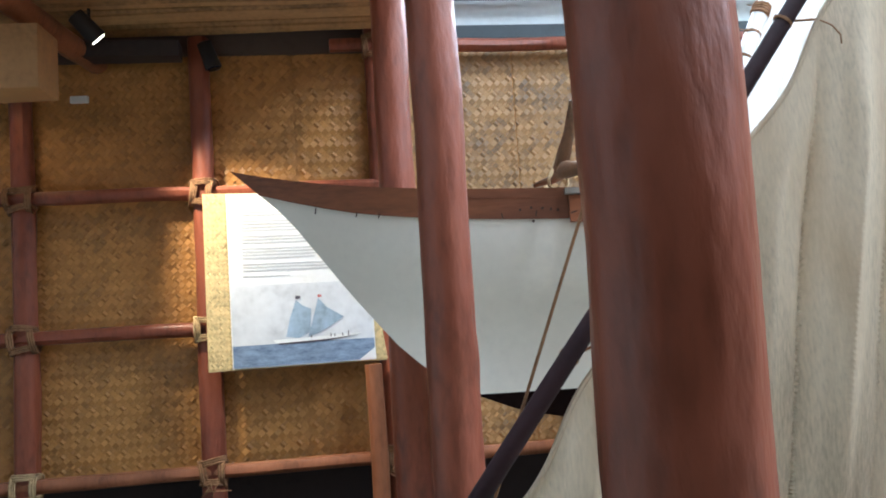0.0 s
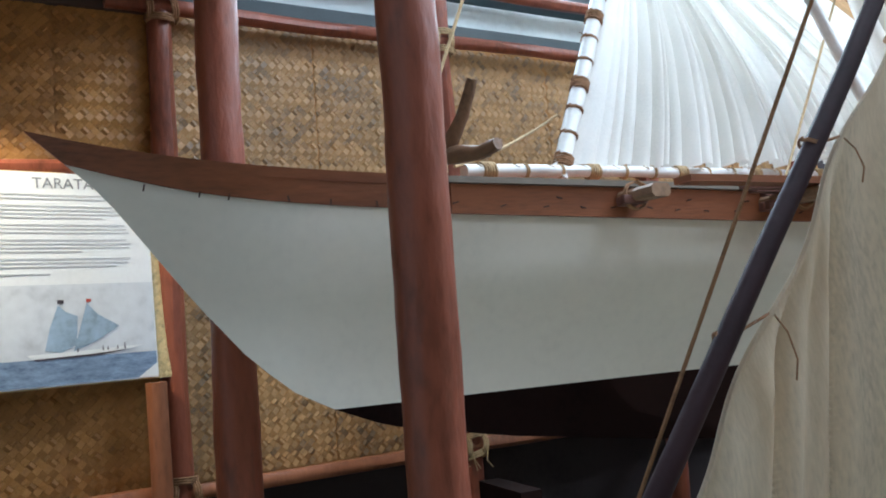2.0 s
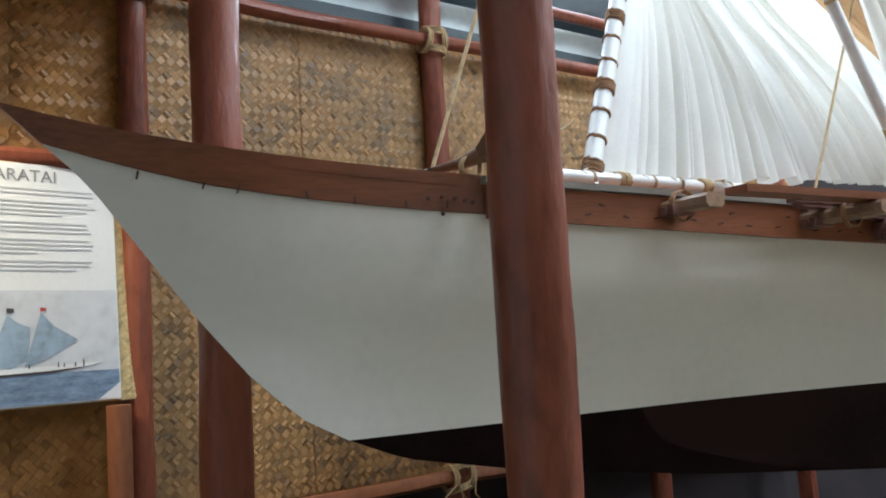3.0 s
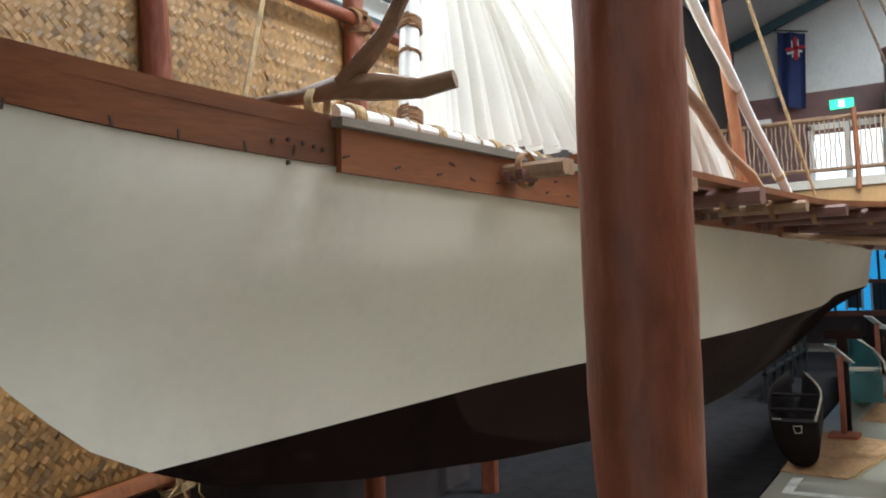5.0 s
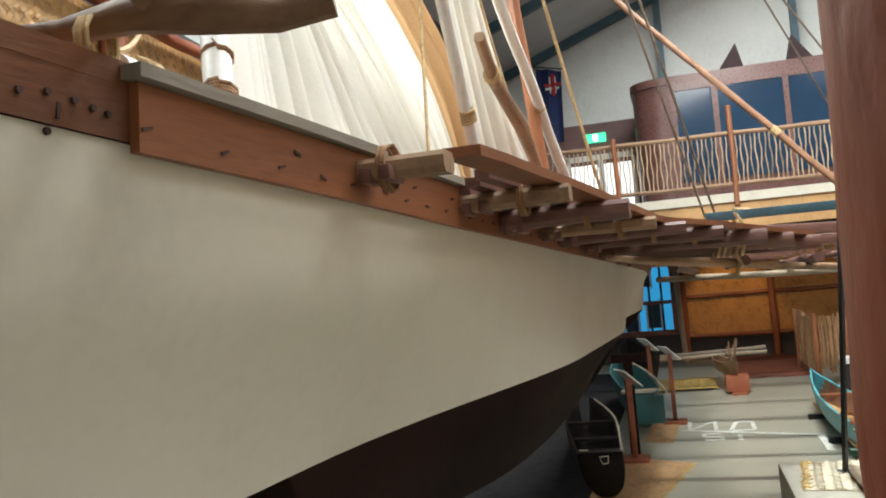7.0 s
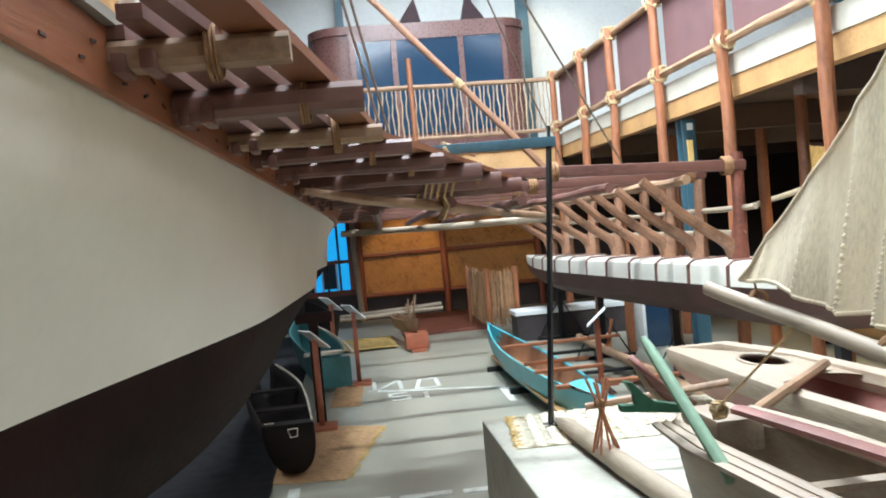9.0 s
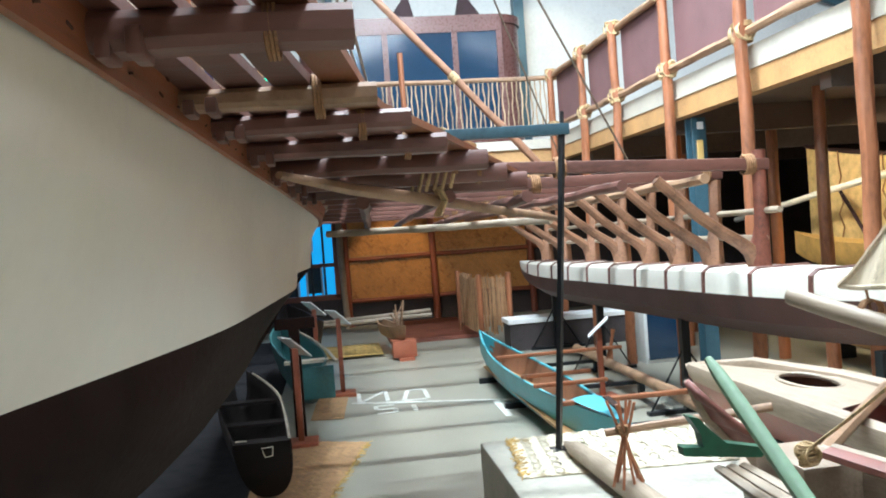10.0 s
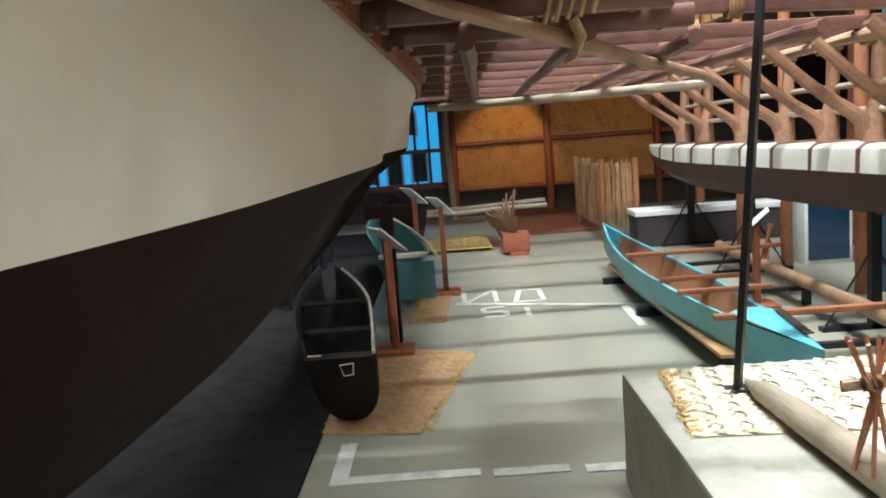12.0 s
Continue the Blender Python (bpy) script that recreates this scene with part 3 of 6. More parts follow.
def post(x, y, r, z1, seed, label, mat=RED, lean=(0, 0), group="log posts"):
    bm = log(bmesh.new(), (x, y, 0), (x + lean[0], y + lean[1], z1), r, r * 0.93, seed=seed, seg=40, wob=0.06, bend=0.007, n=int(z1 / 0.022))
    for v in bm.verts:
        c = Vector((x + lean[0] * v.co.z / z1, y + lean[1] * v.co.z / z1, v.co.z))
        d = (v.co - c).normalized()
        q = Vector((d.x * 1.4, d.y * 1.4, v.co.z * 5 + seed))
        chips = noise.noise(Vector((d.x * 3.2, d.y * 3.2, v.co.z * 11 + seed * 3))) * 0.022 + noise.noise(Vector((d.x * 7, d.y * 7, v.co.z * 26))) * 0.010
        knot = max(0.0, noise.noise(q) - 0.42) * 0.16
        v.co += d * r * (chips + knot + 0.03 * noise.noise(Vector((d.x, d.y, v.co.z * 2.2 + seed * 1.7))))
    return solo("log_post", bm, mat, label, "post", group)


post(0.17, 3.612, 0.066, 4.6, 81, "slim red-stained log post beside the boat")
post(0.076, 5.06, 0.08, 4.6, 82, "red-stained log post behind the boat's bow")
post(0.2655, 2.185, 0.0725, 4.6, 83, "thick red-stained log post with knots")
coil_bm = bmesh.new()
coil(coil_bm, (0.076, 5.06, 3.05), (0, 0, 1), 0.078, 8, 0.009, 3)
solo("lashing_band", coil_bm, ROPE, "coir rope lashing round the log post", "lashing")

# ---------------------------------------------------------------- poster
PM = WM @ pose(-0.004, -0.105, 1.35, -4, 0, 8)
poster = thing("poster", on_wall(0.0, 1.36, -0.09), "printed poster on a plaited backing board, warmly lit", "poster")
bm = boxes(((-0.475, -0.012, 0.0), (0.475, 0.0, 0.9)), m=PM)
part("board", bm, BOARD, poster, "pale plaited backing board")
bm = bmesh.new()
weave(bm, lambda x, y, t: PM @ Vector((-0.47 + x, -0.013 - t, 0.003 + y)), 0.94, 0.892, 0.016, rnd, 0.003)
part("board_plaiting", bm, BOARD, poster, "", smooth=False)["kind"] = "stuff"
part("sheet", boxes(((-0.36, -0.021, 0.005), (0.36, -0.018, 0.895)), m=PM), PAPER, poster, "white printed sheet")
part("cloud_print", boxes(((-0.355, -0.0225, 0.1), (0.355, -0.0215, 0.42)), m=PM), PRINT_SKY, poster)
part("sea_print", boxes(((-0.355, -0.0235, 0.01), (0.355, -0.0225, 0.118)), m=PM), PRINT_SEA, poster)


def flat(points, depth, mat, name):
    bm = bmesh.new()
    bm.faces.new([bm.verts.new(PM @ Vector((x, depth, z))) for x, z in points])
    return part(name, bm, mat, poster, "", smooth=False)


flat([(-0.092, 0.15), (-0.07, 0.24), (-0.035, 0.335), (-0.005, 0.305), (0.04, 0.285), (0.035, 0.22), (0.03, 0.165), (-0.03, 0.14)], -0.0245, PRINT_SAIL, "sail_print")
flat([(0.018, 0.142), (0.045, 0.23), (0.078, 0.34), (0.12, 0.29), (0.165, 0.262), (0.205, 0.236), (0.13, 0.19), (0.07, 0.16)], -0.025, PRINT_SAIL, "sail_print")
flat([(-0.16, 0.137), (-0.14, 0.118), (0.1, 0.124), (0.25, 0.138), (0.3, 0.15), (0.12, 0.144), (-0.02, 0.14)], -0.0255, PAPER, "boat_print")
flat([(-0.14, 0.119), (-0.12, 0.112), (0.12, 0.118), (0.25, 0.136), (0.1, 0.126)], -0.0257, PRINT_DARK, "boat_print")
for x, dz in ((0.03, 0.012), (0.13, 0.016), (0.15, 0.012), (0.19, 0.014), (0.22, 0.024)):
    flat([(x, 0.138), (x + 0.006, 0.138), (x + 0.005, 0.14 + dz), (x + 0.001, 0.14 + dz)], -0.0259, PRINT_DARK, "deck_print")
flat([(-0.037, 0.338), (-0.037, 0.356), (-0.012, 0.354), (-0.012, 0.34)], -0.0255, PRINT_DARK, "flag_print")
flat([(0.076, 0.342), (0.076, 0.357), (0.096, 0.355), (0.096, 0.344)], -0.0255, PRINT_RED, "flag_print")
flat([(0.27, 0.008), (0.358, 0.008), (0.358, 0.07)], -0.0258, PAPER, "curled_corner")
bars = bmesh.new()
rnd = random.Random(8)
z = 0.795
for para, count in ((0, 2), (1, 4), (2, 3), (3, 4), (4, 3), (5, 1)):
    for i in range(count):
        w = 0.28 if para == 0 else rnd.uniform(0.27, 0.29) if i < count - 1 else rnd.uniform(0.1, 0.28)
        x0 = -w if para == 0 else -0.29
        x1 = w if para == 0 else -0.29 + 2 * w
        box(bars, (x0, -0.0235, z), (x1, -0.0225, z + 0.006), PM)
        z -= 0.0165
    z -= 0.014
part("text_line", bars, INK_SOFT, poster)["kind"] = "stuff"


def lettering(text, size, m, mat, name, parent):
    cu = bpy.data.curves.new(name, "FONT")
    cu.body, cu.size, cu.align_x, cu.extrude = text, size, "CENTER", 0.0004
    tmp = bpy.data.objects.new(name, cu)
    scene.collection.objects.link(tmp)
    me = bpy.data.meshes.new_from_object(tmp.evaluated_get(bpy.context.evaluated_depsgraph_get()))
    bpy.data.objects.remove(tmp)
    bm = bmesh.new()
    bm.from_mesh(me)
    bmesh.ops.transform(bm, matrix=m, verts=bm.verts)
    return part(name, bm, mat, parent, "", smooth=False)


lettering("TARATAI", 0.064, PM @ pose(0.02, -0.0235, 0.828, 90), INK, "title_lettering", poster)
solo("short_log", log(bmesh.new(), on_wall(0.34, 0.5, -0.1), on_wall(0.34, 1.33, -0.1), 0.045, seed=90), ORANGE_LOG, "short orange log stub against the woven wall", "post")

# ---------------------------------------------------------------- the great boat
BOW, STERN = Vector((-0.56, 4.756, 0)), Vector((9.15, 4.13, 0))
AX = (STERN - BOW)
LEN = AX.length
AX.normalize()
ACROSS = Vector((AX.y, -AX.x, 0))
STEM_Z = [2.2, 2.14, 1.957, 1.795, 1.608, 1.418, 1.291, 1.238, 1.18, 1.08, 0.98, 0.86]
STEM_S = [-0.06, 0.0, 0.2, 0.32, 0.46, 0.62, 0.77, 0.88, 1.02, 1.35, 1.9, 2.9]


def sheer(s):
    return 2.0 - 0.033 * s + 0.15 * math.exp(-s / 0.4) + 0.1 * math.exp(-(LEN - s) / 0.4)


def stem(z):
    return float(np.interp(-z, [-v for v in STEM_Z], STEM_S))


def hull_point(u, z, s0, s1, sign, extra=0.0):
    s = s0 + (s1 - s0) * u
    q = min(u, 1 - u) * 2
    n = float(np.interp(z, [0.9, 1.24, 1.5, 1.8], [1.2, 1.6, 3.2, 6.0]))
    wmax = float(np.interp(z, [0.86, 1.0, 1.24, 1.8, 2.1], [0.03, 0.13, 0.225, 0.25, 0.25]))
    low = min(max((q - 0.28) / 0.56, 0), 1)
    low = low * low * (3 - 2 * low)
    k = min(max((1.62 - z) / 0.38, 0), 1)
    w = wmax * ((1 - (1 - q) ** n) * (1 - k) + low * k) + extra
    return BOW + AX * s + ACROSS * (w * sign) + Vector((0, 0, z))


def hull_band(bm, z_top, z_low, rows, extra=0.0, nu=70):
    """Both sides of a band of the hull between two height functions of the place along it."""
    for sign in (1, -1):
        grid = []
        for r in range(rows + 1):
            f = r / rows
            line = []
            for i in range(nu + 1):
                u = i / nu
                u = u - 0.06 * math.sin(2 * math.pi * u) * 1.0
                sa = LEN * u
                z = z_top(sa) * (1 - f) + z_low(sa) * f
                s0 = stem(z)
                s1 = LEN - stem(min(z + 0.31 * (1 - max(0, 1.24 - z) / 0.4 if z < 1.24 else 1) * (0.4 + 0.6 * max(0, z - 1.24) / 0.5), 2.14))
                s1 -= 1.5 * min(max((1.236 - z) / 0.12, 0), 1)
                line.append(bm.verts.new(hull_point(u, z, s0, s1, sign, extra)))
            grid.append(line)
        for r in range(rows):
            for i in range(nu):
                f4 = (grid[r][i], grid[r + 1][i], grid[r + 1][i + 1], grid[r][i + 1])
                bm.faces.new(f4 if sign > 0 else f4[::-1])
    return bm


def low_edge(s):
    return sheer(s) - float(np.interp(s, [0, 0.25, 1.3, 2.5, LEN], [0.1, 0.12, 0.115, 0.13, 0.13]))


WATER = 1.238
boat = thing("outrigger_voyaging_canoe", (4.3, 4.44, 0), "long white outrigger voyaging canoe with plank gunwale", "boat")
part("white_side", hull_band(bmesh.new(), low_edge, lambda s: WATER, 12), WHITE_HULL, boat, "white glossy painted hull side")
part("bottom", hull_band(bmesh.new(), lambda s: WATER, lambda s: 0.86 + 0.3 * (abs(s / LEN * 2 - 1)) ** 6, 5), DARK_HULL, boat, "dark brown painted bottom")
part("washstrake", hull_band(bmesh.new(), sheer, low_edge, 3, extra=0.008), PLANK, boat, "oiled brown plank strake")
# the deck closing the hull just under its rim
bm = bmesh.new()
top = []
for i in range(61):
    u = i / 60
    s = LEN * u
    row = [bm.verts.new(hull_point(u, sheer(s) - 0.03, 0.12, LEN - 0.12, k) * 1.0) for k in (1, -1)]
    top.append(row)
for r0, r1 in zip(top, top[1:]):
    bm.faces.new((r0[0], r1[0], r1[1], r0[1]))
part("deck", bm, PLANK, boat)


def side_at(x, z, out=0.0):
    """A place on the near side of the hull."""
    s = (x - BOW.x) / AX.x
    s0, s1 = stem(z), LEN - stem(min(z + 0.25, 2.1))
    return hull_point(min(max((s - s0) / (s1 - s0), 0), 1), z, s0, s1, 1, out)


def strip(x0, x1, ztop, zlow, out, thick, n=40):
    bm = bmesh.new()
    rows = []
    for i in range(n + 1):
        x = x0 + (x1 - x0) * i / n
        s = (x - BOW.x) / AX.x
        zt, zl = ztop(s), zlow(s)
        rows.append([bm.verts.new(side_at(x, z, o)) for z, o in ((zt, out), (zl, out), (zl, out + thick), (zt, out + thick))])
    for a, b in zip(rows, rows[1:]):
        for k in range(4):
            bm.faces.new((a[k], a[(k + 1) % 4], b[(k + 1) % 4], b[k]))
    bm.faces.new(rows[0][::-1])
    bm.faces.new(rows[-1])
    bmesh.ops.recalc_face_normals(bm, faces=bm.faces)
    return bm


part("topstrake", strip(0.695, 8.3, lambda s: sheer(s) - 0.02, lambda s: low_edge(s) - 0.003, 0.008, 0.016), PLANK2, boat, "reddish upper plank")
part("cap_rail", strip(0.68, 8.35, lambda s: sheer(s) + 0.002, lambda s: sheer(s) - 0.018, -0.02, 0.062), CAPM, boat, "grey weathered cap rail")
rnd = random.Random(5)
STITCH = link_mesh("stitch", box(bmesh.new(), (-0.011, -0.0012, -0.0025), (0.011, 0.0012, 0.0025)), NAIL, False)
HOLE = link_mesh("peg_hole", tube(bmesh.new(), [(0, 0.002, 0), (0, -0.003, 0)], 0.0052, 8), NAIL, False)


def fastening(name, mesh, p, turn):
    ob = new(name, mesh)
    ob.matrix_basis = Matrix.Translation(p) @ pose(0, 0, 0, 0, turn, -3.7)
    ob.parent = boat
    ob.matrix_parent_inverse = boat.matrix_basis.inverted()


for i in range(56):
    x = -0.25 + i * 0.14 + rnd.uniform(-.03, .03)
    s = (x - BOW.x) / AX.x
    fastening("stitch", STITCH, side_at(x, low_edge(s) + rnd.uniform(0.026, 0.034), 0.0245 if x > 0.69 else 0.0085), rnd.uniform(-18, 18) + (0 if x > 0.69 else 90))
    if x > 0.75 and i % 2:
        fastening("stitch", STITCH, side_at(x + 0.05, sheer(s) - 0.062, 0.026), rnd.uniform(-15, 15))
for x, z, o in ((0.566, 1.862, 0.002), (0.52, 1.905, 0.0095), (0.56, 1.91, 0.0095), (0.6, 1.905, 0.0095), (0.63, 1.9, 0.0095), (0.655, 1.895, 0.0095)):
    fastening("peg_hole", HOLE, side_at(x, z, o), 0)
# cradles under the hull
for x in (0.95, 7.4):
    yc = BOW.y + (x - BOW.x) * AX.y / AX.x
    c = thing("boat_cradle", (x, yc, 0), "black steel cradle under the white boat", "cradle", "boat cradles")
    part("post", boxes(((x - 0.04, yc + 0.02, 0), (x + 0.04, yc + 0.1, 0.9))), DARK_HULL, c)
    part("crossbar", boxes(((x - 0.042, yc - 0.1, 0.82), (x + 0.042, yc + 0.2, 0.9))), DARK_HULL, c)

# forked mooring timber on the foredeck
fork = thing("forked_timber", (0.62, 4.4, 1.96), "natural forked driftwood cleat lashed on the gunwale", "cleat")
bm = tube(bmesh.new(), [(0.60, 4.68, 2.02), (0.66, 4.56, 2.025), (0.66, 4.44, 2.03), (0.655, 4.34, 2.015), (0.68, 4.24, 2.0), (0.70, 4.165, 2.012)], [0.008, 0.017, 0.027, 0.03, 0.022, 0.019], 12, 0.2, 3)
part("trunk", bm, FORKM, fork, "sawn grey-brown branch")
part("branch", tube(bmesh.new(), [(0.65, 4.42, 2.03), (0.655, 4.36, 2.08), (0.665, 4.31, 2.13), (0.675, 4.27, 2.2), (0.68, 4.255, 2.235)], [0.026, 0.022, 0.018, 0.016, 0.015], 12, 0.2, 4), FORKM, fork)
bm = coil(bmesh.new(), (0.655, 4.5, 2.0), (0.1, -1, 0), 0.034, 3, 0.004)
part("lashing", bm, ROPE, fork)


# ---------------------------------------------------------------- white sails on the boat
def spar(name, a, b, r0, r1, mat, label, ties=0, tie_mat=ROPE, seed=0, parent=None):
    ob = parent or thing(name, a, label, "spar")
    part("pole", log(bmesh.new(), a, b, r0, r1, seed=seed, wob=0.08, bend=0.01), mat, ob)
    d = Vector(b) - Vector(a)
    for i in range(ties):
        p = Vector(a) + d * ((i + 0.6) / ties)
        bm = coil(bmesh.new(), p, d, (r0 + r1) / 2, 2 + (i % 3 == 0) * 3, 0.004 + 0.002 * (i % 3 == 0), seed + i)
        q = p + Vector((-0.04, -0.03, 0.01))
        rope(bm, [p, q, q + Vector((-0.03, 0, 0.01))], 0.0018, n=4, seg=4)
        part("tie", bm, tie_mat, ob)
    return ob


M0 = Vector((1.246, 4.655, 2.0))
M1 = M0 + (Vector((1.581, 4.85, 2.601)) - M0) * 4.2
spar("sail_yard", M0, M1, 0.035, 0.03, SPAR_WHITE, "white painted yard with cord ties", 22, ROPE_DARK, 3)
F0, F1 = Vector((0.8, 4.58, 2.015)), Vector((4.9, 5.2, 2.145))
spar("sail_boom", F0, F1, 0.024, 0.024, SPAR_WHITE, "white painted boom lashed along the gunwale", 24, ROPE, 4)


def sail_fn(u, v):
    # u runs down from the peak to the foot, v from the yard to the leech
    peak = M0.lerp(M1, 0.86)
    a = peak.lerp(M0, u) + Vector((0.035, 0, 0.02 + 0.025 * u))
    knots = [0.0, 0.53, 0.69, 0.93, 1.0]
    spread = [(float(np.interp(u + d, knots, [2.55, 3.53, 4.15, 4.4, 4.3])), float(np.interp(u + d, knots, [5.2, 4.85, 4.8, 4.8, 4.82])), float(np.interp(u + d, knots, [4.16, 3.11, 2.78, 2.3, 2.17]))) for d in (-0.08, -0.04, 0.0, 0.04, 0.08)]
    b = Vector([sum(c) / 5 for c in zip(*spread)])
    p = a.lerp(b, v ** 0.9)
    belly = math.sin(math.pi * v) * math.sin(math.pi * (0.12 + 0.8 * u))
    w = v * 330 + 9.0 * noise.noise(Vector((v * 9, 0.3 * u, 5)))
    depth = 0.55 + 0.9 * noise.noise(Vector((v * 16, u * 0.7, 2)))
    ridge = (1 - abs(math.sin(w / 2))) ** 1.5
    fold = (0.075 * depth * ridge + 0.026 * math.sin(w * 0.23 + 1) + 0.03 * noise.noise(Vector((v * 22, u * 0.8, 9)))) * (0.4 + 0.75 * u) * min(1, 8 * v)
    sag = Vector((-0.22, 0.12, -0.06)) * (v * (1 - v) * 4) ** 0.8 * math.sin(math.pi * (0.05 + 0.85 * u)) * v
    foot = 0.012 * math.sin(v * 90) * u ** 8
    return p + sag + Vector((0, 0.16 * belly + fold, foot))


ms = thing("mainsail", (1.3, 4.66, 2.03), "white cotton sail hanging in long soft folds", "sail")
part("cloth", cloth(bmesh.new(), 44, 760, lambda u, v: sail_fn(u, v * 0.86)), SAIL, ms)
part("leech_cloth", cloth(bmesh.new(), 44, 130, lambda u, v: sail_fn(u, 0.86 + v * 0.14)), SAIL_BROWN, ms, "tan outer width of the sail")


def sail3_fn(u, v):
    a = Vector((3.1, 4.52, 2.06)).lerp(Vector((2.42, 4.56, 4.0)), u)
    b = Vector((4.75, 4.5, 2.05)).lerp(Vector((2.75, 4.6, 4.0)), u)
    p = a.lerp(b, v)
    ridge = (1 - abs(math.sin(26 * v + 2.5 * noise.noise(Vector((v * 6, u, 3)))))) ** 1.5
    return p + Vector((-0.2 * math.sin(math.pi * u) * v, 0.05 * ridge * (1 - 0.6 * u) + 0.03 * math.sin(9 * v), 0))


fs3 = thing("furled_sail", (3.4, 4.5, 2.05), "second white sail gathered in folds beside its spar", "sail")
part("cloth", cloth(bmesh.new(), 24, 150, sail3_fn), SAIL, fs3)
part("bolt_rope", tube(bmesh.new(), [sail3_fn(k / 20, 1.0) for k in range(21)], 0.008, 6), ROPE, fs3)
for k in range(9):
    part("hem_tie", coil(bmesh.new(), sail3_fn(0.0, 0.06 + 0.11 * k), (1, 0, 0), 0.012, 3, 0.003, k), ROPE, fs3)
spar("mast_spar", (3.05, 4.5, 1.96), (2.05, 4.5, 3.58), 0.026, 0.024, SPAR_WHITE, "white raking spar with a rope band", 3, ROPE, 7)
spar("mast_spar", (6.5, 4.45, 1.9), (3.3, 4.55, 3.36), 0.036, 0.032, SPAR_WHITE, "white raking spar with a rope band", 3, ROPE, 8)
crook = thing("crooked_prop", (5.3, 4.45, 1.9), "crooked grey driftwood prop", "pole")
part("pole", tube(bmesh.new(), [(5.35, 4.42, 1.9), (4.7, 4.43, 2.12), (4.2, 4.45, 2.22), (3.7, 4.44, 2.38), (3.25, 4.46, 2.5), (2.95, 4.45, 2.62)], [0.034, 0.033, 0.028, 0.034, 0.027, 0.024], 10, 0.25, 9), TIMBER, crook)
part("lashing", coil(bmesh.new(), (3.2, 4.46, 2.52), (1, 0, -0.35), 0.03, 4, 0.006, 3), ROPE, crook)
sp = thing("shroud_pole", (9.18, 1.55, 1.74), "long golden-brown pole staying the mast from the outrigger", "pole")
part("pole", log(bmesh.new(), (9.18, 1.55, 1.74), (9.2, 4.2, 4.7), 0.04, 0.034, seed=145), STRUT, sp)
part("joint_lashing", coil(bmesh.new(), (9.185, 2.66, 2.98), (0, 1, 1.12), 0.038, 6, 0.008, 5), ROPE, sp)
solo("log_mast", log(bmesh.new(), (4.9, 4.5, 1.9), (4.3, 4.7, 5.6), 0.04, 0.03, seed=93), ORANGE_LOG, "slender orange log mast", "mast")
for k, (a, b, r) in enumerate([((0.622, 4.72, 1.96), (1.8, 5.21, 4.43), 0.0075), ((0.75, 4.55, 2.02), (1.5, 5.0, 2.35), 0.006), ((2.268, 4.508, 1.98), (4.0, 4.95, 4.4), 0.006),
                               ((5.9, 4.2, 1.9), (3.9, 4.55, 4.3), 0.012), ((8.6, 3.4, 1.8), (4.5, 4.4, 5.2), 0.012), ((10.2, 3.2, 1.75), (4.6, 4.4, 5.6), 0.014),
                               ((7.4, 1.5, 1.75), (4.6, 4.4, 5.4), 0.008), ((9.3, 1.45, 1.7), (4.8, 4.2, 5.6), 0.008)]):
    solo("stay_rope", rope(bmesh.new(), [a, b], r, sag=0.02), ROPE if k < 4 else CORD, "taut laid rope stay", "rope", "rigging ropes")

# ---------------------------------------------------------------- platform and outrigger
rnd = random.Random(11)


def edge_y(x):
    return float(np.interp(x, [1.25, 1.86, 2.34, 3.18, 5.52, 7.0], [4.17, 4.045, 3.945, 3.8, 2.9, 2.6]))


BEAMS_AT = ((1.33, 0.042, 1.902, TIMBER), (1.95, 0.046, 1.874, TIMBER), (2.34, 0.06, 1.850, BEAM), (2.88, 0.045, 1.822, TIMBER), (3.22, 0.05, 1.81, BEAM),
            (3.76, 0.06, 1.803, BEAM), (4.3, 0.075, 1.79, BEAM), (4.85, 0.08, 1.775, BEAM), (5.35, 0.08, 1.76, BEAM))


def deck_z(x):
    return float(np.interp(x, [b[0] for b in BEAMS_AT], [b[2] for b in BEAMS_AT]))


